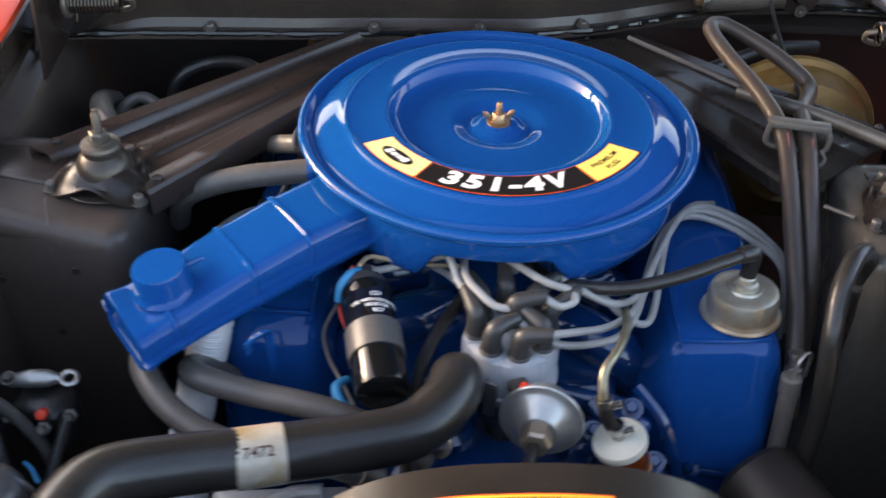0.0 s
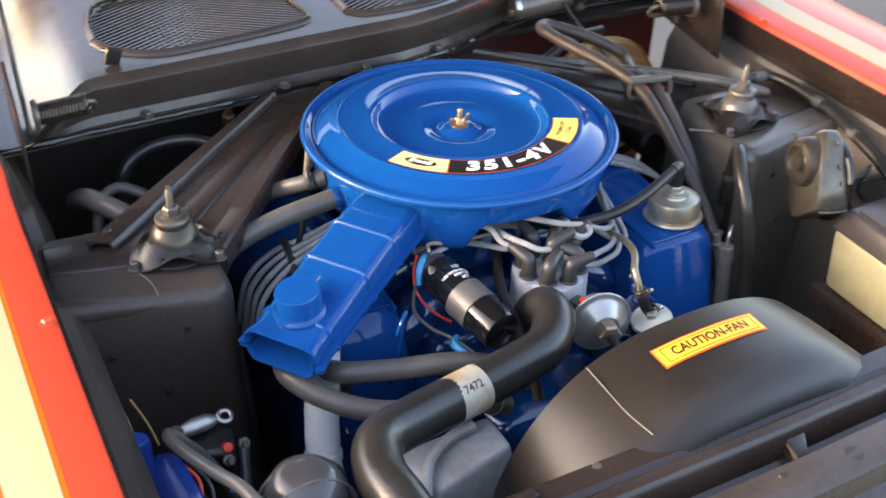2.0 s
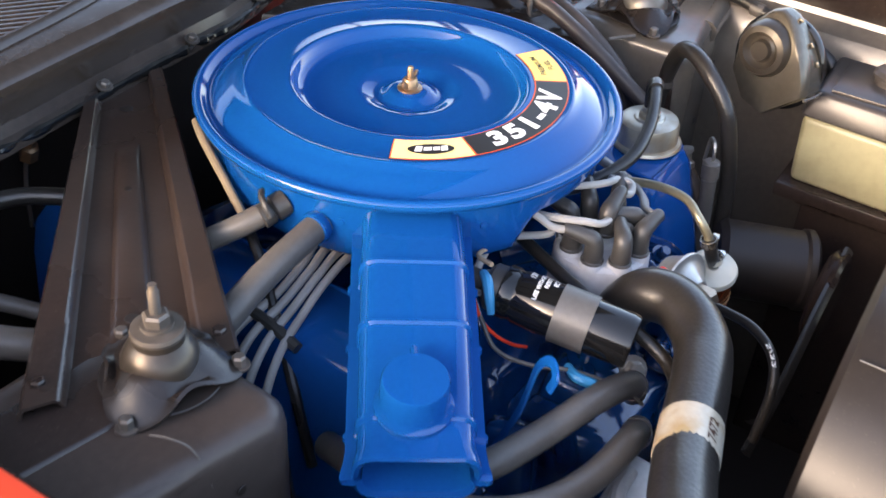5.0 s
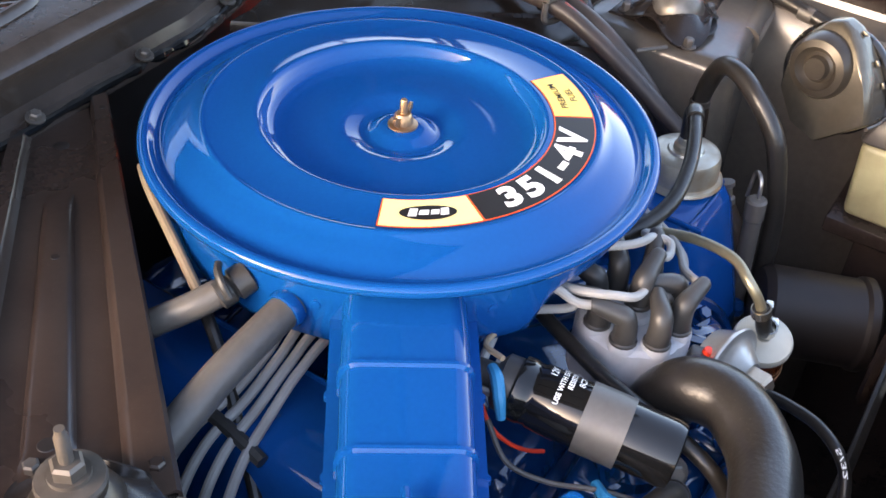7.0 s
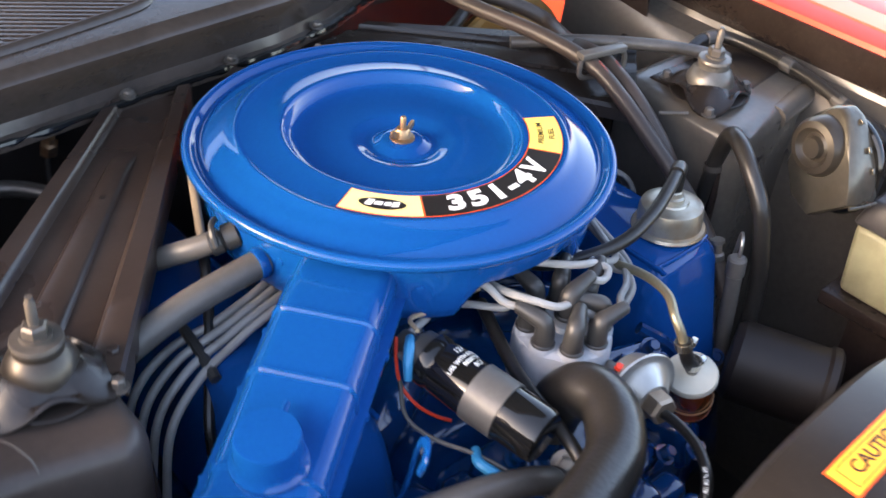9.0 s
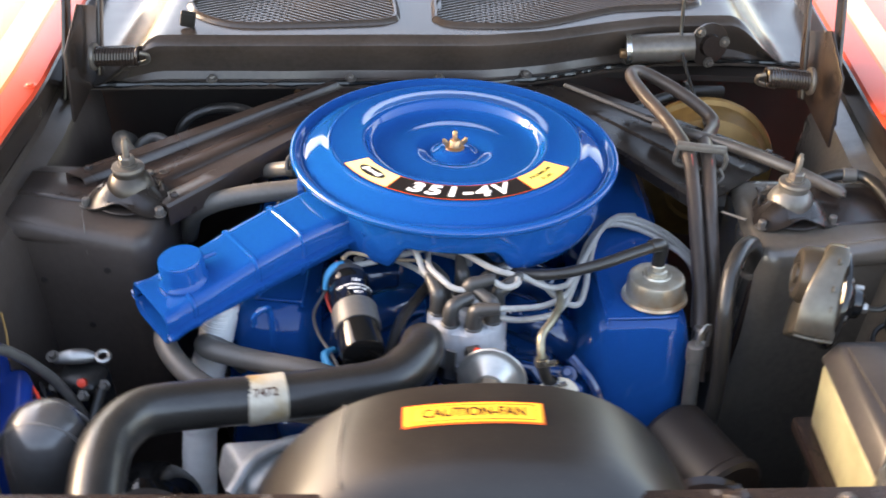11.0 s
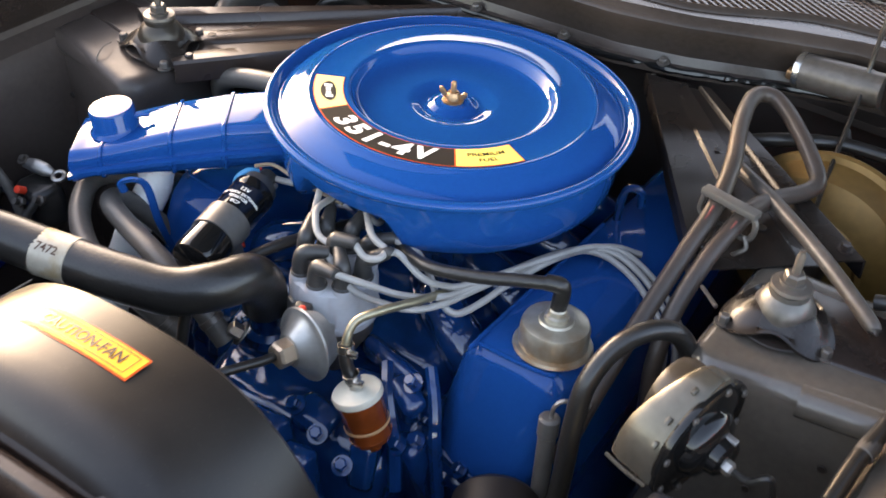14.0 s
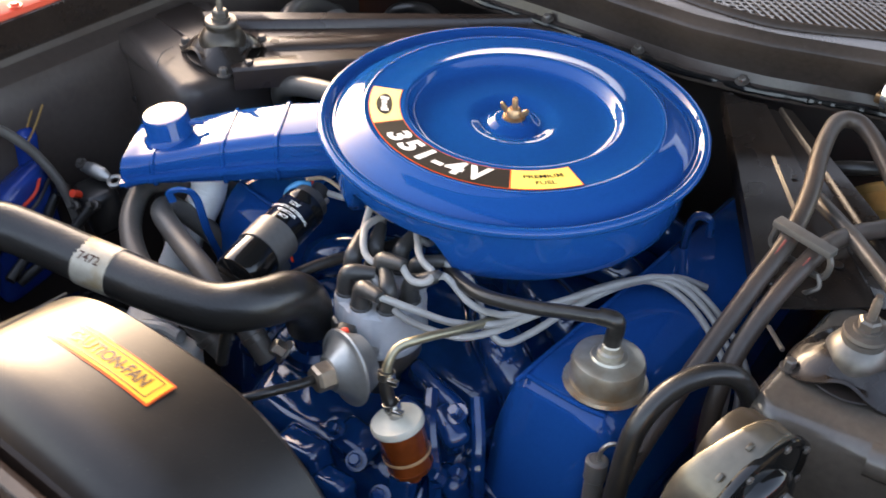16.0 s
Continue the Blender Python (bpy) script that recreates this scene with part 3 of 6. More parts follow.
def brace(low_a, low_b, up_b, up_a, label, section, paint):
    """A tapered pressed-steel brace from tower to cowl with turned-up edges and a raised middle panel."""
    b = thing("tower_brace", (low_a[0], low_a[1], 0.93), label, "brace", "tower braces")
    A, B, C, D = [Vector((*p, z)) for p, z in ((low_a, 0.936), (low_b, 0.932), (up_b, 0.940), (up_a, 0.940))]
    rows = []
    for u, h in section:
        row = []
        for i in range(31):
            v = i / 30
            p = A.lerp(D, v).lerp(B.lerp(C, v), u)
            hh = h
            if 0.39 < u < 0.61 and (v < 0.12 or v > 0.72):
                hh = 0.0
            row.append(p + Vector((0, 0, hh)))
        rows.append(row)
    part("pressed_panel", sheet(rows, 0.0025), paint, b)
    mid = lambda u, v: A.lerp(D, v).lerp(B.lerp(C, v), u)
    for u, v, r in ((0.5, 0.9, 0.006), (0.92, 0.95, 0.0025), (0.5, 0.56, 0.003), (0.5, 0.16, 0.0055), (0.5, 0.06, 0.003)):
        p = mid(u, v)
        h = 0.0058 if abs(u - 0.5) < 0.1 and 0.12 < v < 0.72 else (0.0112 if u > 0.8 else 0.0012)
        part("hole", lathe([(r * 1.15, 0), (r, 0.0006), (0, 0.0006)], p + Vector((0, 0, h - 0.001)), steps=18), DARK, b, "dark drilled hole")
    for u in (0.08, 0.92):
        part("bolt", hexbolt(mid(u, 0.05) + Vector((0, 0, 0.006)), (0, 0, 1), 0.010, 0.007), BLACK, b)
    return b


WIDE_EDGES = ((0, -0.018), (0.006, 0.007), (0.025, 0.0105), (0.16, 0.0105), (0.185, 0.008), (0.21, 0.0), (0.385, 0.0), (0.405, 0.0035), (0.43, 0.005), (0.57, 0.005), (0.595, 0.0035), (0.615, 0.0), (0.79, 0.0), (0.815, 0.008), (0.84, 0.0105), (0.975, 0.0105), (0.994, 0.007), (1.0, -0.018))
ONE_RIDGE = ((0, -0.018), (0.006, 0.004), (0.02, 0.006), (0.17, 0.006), (0.19, 0.004), (0.205, 0.0), (0.36, 0.0), (0.385, 0.003), (0.60, 0.003), (0.625, 0.0), (0.80, 0.0), (0.97, 0.0), (0.994, -0.004), (1.0, -0.018))
brace((-0.497, -0.03), (-0.350, -0.10), (-0.083, 0.262), (-0.170, 0.282), "brown-dusted pressed-steel brace running from the passenger tower to the cowl", WIDE_EDGES, BRACE_DUSTY)
brace((0.462, 0.085), (0.325, -0.035), (0.100, 0.290), (0.190, 0.298), "black pressed-steel brace, tinted as shaded, running from the driver tower to the cowl", ONE_RIDGE, BRACE_SHADED)

# ---- hood, propped open above the cowl ----
hood = thing("hood", (0, 0.53, 1.18), "open hood, its painted underside ribbed and dusty", "hood")
HOOD_M = pose(0, 0.53, 1.18, -53, 0, 0)
# Out-of-view skin, widened past the fender edges to keep sky out of reflections.
bm = sheet([[(x, -y, 0.02 * math.cos(x * 1.6)) for x in (-0.80, -0.4, -0.2, 0, 0.2, 0.4, 0.80)] for y in (0, 0.3, 0.6, 0.9, 1.2, 1.42)], 0.006)
bm.transform(HOOD_M)
part("skin", bm, HOODPAINT, hood)
bm = bmesh.new()
for a, b in (((-0.6, -0.05), (0.6, -0.05)), ((-0.6, -1.37), (0.6, -1.37)), ((-0.6, -0.05), (-0.55, -1.37)), ((0.6, -0.05), (0.55, -1.37)), ((-0.55, -0.1), (0.2, -1.3)), ((0.55, -0.1), (-0.2, -1.3))):
    tube([(a[0], a[1], -0.006), (b[0], b[1], -0.006)], 0.03, 8, 4, bm=bm, flat=0.5)
bm.transform(HOOD_M)
part("rib_frame", bm, HOODPAINT, hood)
screen = part("windscreen", sheet([[(x, 0.92 + 0.62 * k - 0.25 * x * x, 1.03 + 0.42 * k) for x in [-0.66 + 0.066 * i for i in range(21)]] for k in (0, 0.25, 0.5, 0.75, 1.0)], 0.006), SCREEN)
tagged(screen, "sloping windscreen glass behind the cowl", "windscreen", kind="structure")


def hinge(s):
    h = thing("hinge", (s * 0.53, 0.18, 0.95), "dark steel hood hinge with a coiled spring and lift arms", "hood hinge", "hood hinges")
    x = s * 0.535
    part("bracket", prism([(-0.07, -0.05), (0.10, -0.03), (0.12, 0.05), (0.02, 0.09), (-0.06, 0.05)], 0.004, Matrix.Translation((x, 0.2, 0.985)) @ pose(0, 0, 0, 90, 0, 90), 0.001), BLACK, h)
    part("arm", box((0.006, 0.030, 0.34), (s * 0.562, 0.27, 1.09), (-24, 0, 0), 0.002), BLACK, h)
    part("arm", box((0.006, 0.020, 0.30), (s * 0.518, 0.29, 1.10), (-24, 0, 0), 0.002), BLACK, h)
    coil = []
    turns, r = 15, 0.0125
    for i in range(turns * 10 + 1):
        a = 2 * math.pi * i / 10
        coil.append((s * (0.445 + 0.062 * i / (turns * 10)), 0.185 + r * math.cos(a), 1.016 - 0.004 * i / (turns * 10) + r * math.sin(a)))
    part("spring", tube(coil, 0.0024, 7, 1), BLACK, h, "grimy coil spring")
    part("spring_seat", lathe([(0.011, -0.004), (0.019, -0.003), (0.020, 0.0), (0.019, 0.003), (0.014, 0.003), (0.013, -0.004)], (s * 0.509, 0.185, 1.012), (s, 0, 0), 26, close=False), GREASY, h)
    part("spring_end", tube([(s * 0.445, 0.185, 1.02), (s * 0.435, 0.19, 1.014), (s * 0.44, 0.20, 1.0), (s * 0.47, 0.21, 0.99)], 0.0033, 8), GREASY, h)


hinge(-1)
hinge(1)

# ---- radiator support, radiator, shroud ----
RS = 0.10   # the support runs a little askew to the engine


def rs(x, y, z):
    return Vector((x, y + RS * x * (0.6 if x > 0 else 0.4), z))


support = thing("radiator_support", (0, -0.68, 0.36), "black painted radiator support panel with bolt holes", "car body panel", kind="structure")
xs = [-0.6 + 0.04 * i for i in range(31)]
part("top_panel", sheet([[rs(x, y + (0.018 * x * x if y < -0.68 else 0), z + 0.002 * noise.noise((x * 5, y * 9, 1))) for x in xs] for y, z in ((-0.670, 0.950), (-0.675, 0.962), (-0.678, 0.988), (-0.681, 0.9935), (-0.700, 0.9945), (-0.712, 0.993), (-0.717, 0.989), (-0.719, 0.966), (-0.735, 0.958), (-0.752, 0.952), (-0.754, 0.90))], 0.003), COWL, support)
part("rail", sheet([[rs(x, y, z + 0.0015 * noise.noise((x * 6, y * 9, 4))) for x in xs] for y, z in ((-0.616, 0.940), (-0.622, 0.966), (-0.627, 0.980), (-0.633, 0.9855), (-0.641, 0.985), (-0.647, 0.979), (-0.651, 0.958), (-0.672, 0.950))], 0.003), BLACK, support)
part("rear_channel", sheet([[rs(x, y, z) for x in xs] for y, z in ((-0.580, 0.93), (-0.580, 0.958), (-0.584, 0.963), (-0.606, 0.964), (-0.612, 0.960), (-0.617, 0.941))], 0.003), BLACK, support)
for x in (-0.42, -0.18, 0.028, 0.23, 0.45):
    part("hole", lathe([(0.009, 0), (0.008, 0.0007), (0, 0.0007)], rs(x, -0.699, 0.9945), steps=18), DARK, support, "dark round hole")
for x in (-0.045, 0.10, 0.30):
    part("hole", lathe([(0.004, 0), (0.0035, 0.0007), (0, 0.0007)], rs(x, -0.690, 0.9940), steps=12), DARK, support, "small dark hole")
for x in (-0.30, 0.33):
    part("bolt", hexbolt(rs(x, -0.600, 0.964), (0, 0, 1), 0.009, 0.005), GREASY, support)
for x, y, z in ((-0.235, -0.594, 0.965), (0.048, -0.594, 0.965), (0.235, -0.594, 0.965)):
    clip = part("clip", box((0.020, 0.012, 0.003), rs(x, y, z), (0, 0, 20), 0.001), BLACK, support, "greasy steel clip")
    part("clip_tongue", tube([rs(x - 0.008, y, z), rs(x - 0.010, y - 0.006, z + 0.006), rs(x - 0.002, y - 0.010, z + 0.008)], 0.0016, 6), GREASY, clip)
for x, w in ((-0.06, 0.030), (0.10, 0.022)):
    part("slot", prism([(-w, -0.004), (w, -0.004), (w, 0.004), (-w, 0.004)], 0.0008, Matrix.Translation(rs(x, -0.661, 0.9545)), 0), DARK, support, "dark narrow slot")
for x in (-0.335, -0.06, 0.30):
    part("rail_bracket", solid([rs(x + 0.06, -0.644, 0.955), rs(x + 0.085, -0.644, 0.955), rs(x + 0.082, -0.678, 0.955), rs(x + 0.063, -0.678, 0.955), rs(x + 0.06, -0.643, 0.980), rs(x + 0.085, -0.643, 0.980), rs(x + 0.080, -0.660, 0.966), rs(x + 0.065, -0.660, 0.966)], 0.002), BLACK, support)
    part("stay", solid([rs(x - 0.011, -0.742, 0.86), rs(x + 0.011, -0.745, 0.86), rs(x + 0.011, -0.775, 0.86), rs(x - 0.011, -0.775, 0.86),
                        rs(x - 0.009, -0.722, 0.972), rs(x + 0.009, -0.722, 0.972), rs(x + 0.009, -0.742, 0.966), rs(x - 0.009, -0.742, 0.966)], 0.002), BLACK, support)
for k in range(12):
    part("front_slat", box((1.1, 0.03, 0.004), (0, -0.80, 0.905 - 0.022 * k), (12, 0, 3), 0), BLACK, support)
part("front_panel", box((1.1, 0.01, 0.6), (0, -0.86, 0.62), (0, 0, 3), 0), DARK, support)

radiator = thing("radiator", (0, -0.60, 0.4), "black painted radiator below the fan shroud", "radiator")
part("core", box((0.62, 0.05, 0.48), rs(0.0, -0.615, 0.66), (0, 0, 3), 0.004), BLACK, radiator)
part("top_tank", box((0.60, 0.06, 0.05), rs(0.0, -0.612, 0.915), (0, 0, 3), 0.015, 3), BLACK, radiator)
part("cap", lathe([(0.034, 0), (0.034, 0.012), (0.028, 0.016), (0.012, 0.018), (0.012, 0.022), (0, 0.022)], rs(0.415, -0.56, 0.925), steps=28), BRIGHT, radiator)

shroud = thing("fan_shroud", (0.02, -0.53, 0.5), "satin black plastic fan shroud with a yellow warning label", "fan shroud")
CX, CZ = 0.025, 0.776
rows = []
for y, r, w in ((-0.462, 0.205, 1.0), (-0.458, 0.222, 1.0), (-0.464, 0.230, 1.0), (-0.50, 0.234, 1.01), (-0.545, 0.235, 1.03), (-0.562, 0.2335, 1.055), (-0.575, 0.229, 1.10), (-0.585, 0.221, 1.19), (-0.592, 0.212, 1.32), (-0.598, 0.204, 1.50)):
    row = []
    for i in range(61):
        a = radians(-25 + 230 * i / 60)
        flat = 1 - 0.06 * math.sin(a) ** 8
        row.append(rs(CX + r * w * math.cos(a) * (0.945 if math.cos(a) > 0 else 1.0), y - 0.012, CZ + r * math.sin(a) * flat * (1 if w < 1.05 else 1.0)))
    rows.append(row)
part("dome", sheet(rows, 0.003), SHROUD, shroud)
part("back_plate", box((0.66, 0.012, 0.40), rs(0.0, -0.592, 0.74), (0, 0, 3), 0.004), SHROUD, shroud)
part("mould_seam", tube([rs(CX + 0.2365 * math.cos(a), y - 0.012, CZ + 0.2365 * math.sin(a) * 0.985) for a, y in ((radians(123), -0.470), (radians(123), -0.50), (radians(123), -0.54), (radians(122), -0.575))], 0.0008, 6), CLAMPGREY, shroud)
for x in (-0.16, 0.22):
    part("bolt", hexbolt(rs(x, -0.588, 0.955), (0, 0, 1), 0.010, 0.007), GREASY, shroud)


def on_shroud(u, v, lift):
    """A place on the dome: u metres round the arc from its crown, v metres forward."""
    a = math.pi / 2 - u / 0.235
    r = 0.2335 + lift
    return rs(CX + r * math.cos(a) * (0.945 if math.cos(a) > 0 else 1.0), -0.523 - v, CZ + r * math.sin(a) * (1 - 0.06 * math.sin(a) ** 8))


def wrap(bm, fn, cut=0.008):
    for v in bm.verts:
        v.co = fn(v.co.x, v.co.y)
    return bm


def plate(w, h, nx=16, ny=2):
    bm = bmesh.new()
    g = [[bm.verts.new((-w / 2 + w * i / nx, -h / 2 + h * j / ny, 0)) for i in range(nx + 1)] for j in range(ny + 1)]
    for a, b in zip(g, g[1:]):
        for i in range(nx):
            bm.faces.new((a[i], a[i + 1], b[i + 1], b[i]))
    return bm


lab = part("warning_label", wrap(plate(0.128, 0.028, 48, 4), lambda x, y: on_shroud(x - 0.012, -0.002 - y, 0.0018)), DECAL_RED, shroud, "yellow label reading CAUTION-FAN")
part("label_field", wrap(plate(0.1245, 0.0245, 48, 4), lambda x, y: on_shroud(x - 0.012, -0.002 - y, 0.0025)), YELLOW, lab)
bm = bmesh.new()
for w, h, x, y in ((0.112, 0.0009, 0, 0.0095), (0.112, 0.0009, 0, -0.0095), (0.0009, 0.019, 0.056, 0), (0.0009, 0.019, -0.056, 0)):
    own = plate(w, h, 48, 1)
    own.transform(Matrix.Translation((x, y, 0)))
    join(bm, own)
part("label_border", wrap(bm, lambda x, y: on_shroud(x - 0.012, -0.002 - y, 0.0030)), INKBROWN, lab)
part("label_text", wrap(lettering("CAUTION-FAN", 0.0158, 0.0004), lambda x, y: on_shroud(x * 0.88 - 0.012, -0.002 - y, 0.0031)), INKBROWN, lab, "dark brown capital letters", smooth=0)

# ================= engine =================
# ---- air cleaner ----
air = thing("air_cleaner", (0, 0, 0.90), "glossy blue round air cleaner with a long snorkel and engine decal", "air cleaner")
lid_prof = [(0, 0.9835), (0.018, 0.9835), (0.022, 0.982), (0.027, 0.9775), (0.032, 0.976), (0.038, 0.9775), (0.046, 0.982), (0.054, 0.983), (0.075, 0.9815), (0.092, 0.981), (0.102, 0.9822), (0.108, 0.9843), (0.1115, 0.9875),
            (0.114, 0.9940), (0.1162, 0.9971), (0.119, 0.9979), (0.1222, 0.9969), (0.157, 0.9965), (0.1585, 0.9968), (0.160, 0.9975), (0.1618, 0.9972), (0.1632, 0.9955), (0.172, 0.9915), (0.186, 0.9855), (0.192, 0.9815), (0.195, 0.9795), (0.1985, 0.981),
            (0.2015, 0.9855), (0.2045, 0.9875), (0.208, 0.9872), (0.2105, 0.985), (0.211, 0.9815), (0.2095, 0.978), (0.206, 0.9765), (0.200, 0.9765), (0.19, 0.978), (0, 0.972)]
lid = part("lid", lathe(lid_prof, steps=160), BLUE, air, smooth=60)

# pan: round wall, drawn in below, with a shallow notch over the distributor
bm = bmesh.new()
N = 180
rings = []
for r, z in ((0.150, 0.972), (0.190, 0.9755), (0.1945, 0.974), (0.1947, 0.960), (0.1944, 0.940), (0.1935, 0.925), (0.1915, 0.9155), (0.187, 0.9100), (0.178, 0.9075), (0.150, 0.906), (0.05, 0.905)):
    ring = []
    for i in range(N):
        a = 2 * math.pi * i / N
        d = math.degrees(a)
        notch = max(0.0, min(1.0, (d - 246) / 7)) * max(0.0, min(1.0, (292 - d) / 7))
        lift = 0.0
        if z < 0.95:
            lift = notch * (0.949 - z) * 0.93
        ring.append(bm.verts.new((r * math.cos(a), r * math.sin(a), z + lift)))
    rings.append(ring)
for a, b in zip(rings, rings[1:]):
    for i in range(N):
        bm.faces.new((a[i], a[(i + 1) % N], b[(i + 1) % N], b[i]))
bm.faces.new(rings[-1])
bm.faces.new(rings[0])
pan = part("pan", bm, BLUE, air, smooth=50)

# decal, laid on the flat ring of the lid
DZ = 0.9972


def on_lid(r, deg, z):
    return Vector((r * math.cos(radians(deg)), r * math.sin(radians(deg)), z))


def arc_patch(r0, r1, a0, a1, z, n=24):
    bm = bmesh.new()
    g = [[bm.verts.new(on_lid(r, a0 + (a1 - a0) * i / n, z)) for i in range(n + 1)] for r in (r0, (r0 + r1) / 2, r1)]
    for a, b in zip(g, g[1:]):
        for i in range(n):
            bm.faces.new((a[i], a[i + 1], b[i + 1], b[i]))
    return bm


A0, A1, A2, A3 = 209.0, 238.0, 306.5, 334.0
decal = part("decal", arc_patch(0.1225, 0.1565, A0, A3, DZ, 48), MAROON, lid, "red-bordered engine decal")
part("red_border", arc_patch(0.1229, 0.1561, A0 + 0.2, A3 - 0.2, DZ + 0.0002, 48), DECAL_RED, decal)
part("yellow_field", arc_patch(0.1238, 0.1552, A0 + 0.6, A1 - 0.4, DZ + 0.0004), PALE, decal)
part("yellow_field", arc_patch(0.1238, 0.1552, A2 + 0.4, A3 - 0.6, DZ + 0.0004), LEMON, decal)
part("black_field", arc_patch(0.1238, 0.1552, A1 + 0.3, A2 - 0.3, DZ + 0.0004, 36), DECAL_BLACK, decal)


def arc_text(text, size, mid, radius, z, bold=0.0, stretch=1.0, lean=0.0, spacing=1.0):
    """Letters that read from outside the ring, their feet towards the rim."""
    bm = lettering(text, size, bold, spacing)
    for v in bm.verts:
        x, y = (v.co.x + lean * v.co.y) * stretch, v.co.y
        v.co = on_lid(radius - y, mid + math.degrees(x / radius), z)
    return bm


part("decal_number", arc_text("351-4V", 0.0305, (A1 + A2) / 2, 0.1395, DZ + 0.0008, 0.0014, 1.16, 0.14, 1.22), DECAL_WHITE, decal, "bold white characters 351-4V", smooth=0)
part("decal_word", arc_text("PREMIUM", 0.0082, (A2 + A3) / 2, 0.1350, DZ + 0.0008, 0.0001, 1.2), DECAL_BLACK, decal, "small dark word PREMIUM", smooth=0)
part("decal_word", arc_text("FUEL", 0.0082, (A2 + A3) / 2, 0.1455, DZ + 0.0008, 0.0001, 1.2), DECAL_BLACK, decal, "small dark word FUEL", smooth=0)
mid = (A0 + A1) / 2
bm = bmesh.new()
ring = [bm.verts.new(on_lid(0.1395 - 0.0085 * math.sin(2 * math.pi * i / 40), mid + math.degrees(0.021 * math.cos(2 * math.pi * i / 40) / 0.1395), DZ + 0.0008)) for i in range(40)]
bm.faces.new(ring)
part("decal_oval", bm, DECAL_BLACK, decal, "plain dark oval emblem", smooth=0)
bm = bmesh.new()
for dx, w, h in ((-0.011, 0.006, 0.009), (-0.003, 0.007, 0.0055), (0.005, 0.006, 0.0055), (0.012, 0.006, 0.008)):
    own = plate(w, h, 4, 1)
    for v in own.verts:
        v.co = on_lid(0.1395 - v.co.y, mid + math.degrees((v.co.x + dx + 0.25 * v.co.y) / 0.1395), DZ + 0.0012)
    join(bm, own)
part("emblem_bar", bm, DECAL_WHITE, decal, "pale bars on the emblem", smooth=0)

# wing nut on its stud
nut = part("wing_nut", lathe([(0.0125, 0.9835), (0.0125, 0.985), (0.0085, 0.986), (0.0075, 0.993), (0.006, 0.995), (0, 0.995)], steps=20), BRASS, air, "aged brass wing nut")
for s in (-1, 1):
    part("wing", prism([(0.005, 0), (0.010, 0.001), (0.0165, 0.007), (0.017, 0.0125), (0.0135, 0.0135), (0.009, 0.009), (0.005, 0.006)], 0.0028, Matrix.Translation((0, 0, 0.9845)) @ pose(0, 0, 0, 0, 0, 12 if s > 0 else 192) @ pose(0, 0.0014, 0, 90, 0, 0), 0.0008), BRASS, nut)
part("stud", lathe([(0.0032, 0.99), (0.0032, 1.006), (0.0024, 1.0075), (0, 1.0075)], steps=12), BRASS, air)

# snorkel
SD = Vector((-0.797, -0.604, 0))
SW = Vector((0.604, -0.797, 0))


def snorkel_pt(r, w, z):
    return SD * r + SW * w + Vector((0, 0, z))


def snork_top(r):
    return float(np.interp(r, (0.17, 0.20, 0.256, 0.317, 0.38, 0.43), (0.969, 0.967, 0.9595, 0.9455, 0.927, 0.913)))


def snork_bot(r):
    return float(np.interp(r, (0.17, 0.20, 0.30, 0.38, 0.43), (0.915, 0.910, 0.895, 0.885, 0.878)))


def snork_ring(r, grow=0.0):
    half, top, bot = 0.0435 + grow, snork_top(r) + grow, snork_bot(r) - grow
    mid = (top + bot) / 2 - 0.003
    pts = []
    rad = 0.0135
    for cx, cz, a0 in ((half - rad, top - rad, 0), (-half + rad, top - rad, 90)):
        for k in range(5):
            a = radians(a0 + 90 * k / 4)
            pts.append((cx + rad * math.cos(a), cz + rad * math.sin(a)))
    pts += [(-half, mid + 0.0030), (-half - 0.0085, mid + 0.0022), (-half - 0.0085, mid - 0.0022), (-half + 0.001, mid - 0.0030)]
    for cx, cz, a0 in ((-half + rad + 0.002, bot + rad, 180), (half - rad - 0.002, bot + rad, 270)):
        for k in range(5):
            a = radians(a0 + 90 * k / 4)
            pts.append((cx + rad * math.cos(a), cz + rad * math.sin(a)))
    pts += [(half - 0.001, mid - 0.0030), (half + 0.0085, mid - 0.0022), (half + 0.0085, mid + 0.0022), (half, mid + 0.0030)]
    return [snorkel_pt(r, w, z) for w, z in pts]


bm = bmesh.new()
profile = [(0.172, 0), (0.192, 0), (0.22, 0)]
for rib in (0.252, 0.312, 0.392):
    profile += [(rib - 0.0075, 0), (rib - 0.0030, 0), (rib - 0.0014, 0.0019), (rib + 0.0014, 0.0019), (rib + 0.0030, 0), (rib + 0.0075, 0)]
profile += [(0.282, 0), (0.352, 0), (0.405, 0), (0.415, 0.0012), (0.422, 0.0030), (0.4265, 0.0034), (0.428, 0.0016), (0.425, -0.002), (0.40, -0.004), (0.30, -0.004)]
profile = sorted(profile[:24]) + profile[24:]
loops = [[bm.verts.new(p) for p in snork_ring(r, g)] for r, g in profile]
for a, b in zip(loops, loops[1:]):
    for i in range(len(a)):
        bm.faces.new((a[i], a[(i + 1) % len(a)], b[(i + 1) % len(b)], b[i]))
bm.faces.new(loops[0])
bm.faces.new(loops[-1])
snork = part("snorkel", bm, BLUE, air, smooth=32)
part("valve_motor", lathe([(0.030, -0.004), (0.030, 0.004), (0.0275, 0.007), (0.0255, 0.010), (0.0255, 0.030), (0.024, 0.0325), (0, 0.034)], (-0.305, -0.2285, 0.923), (-0.10, -0.08, 1), 40), BLUE, snork)
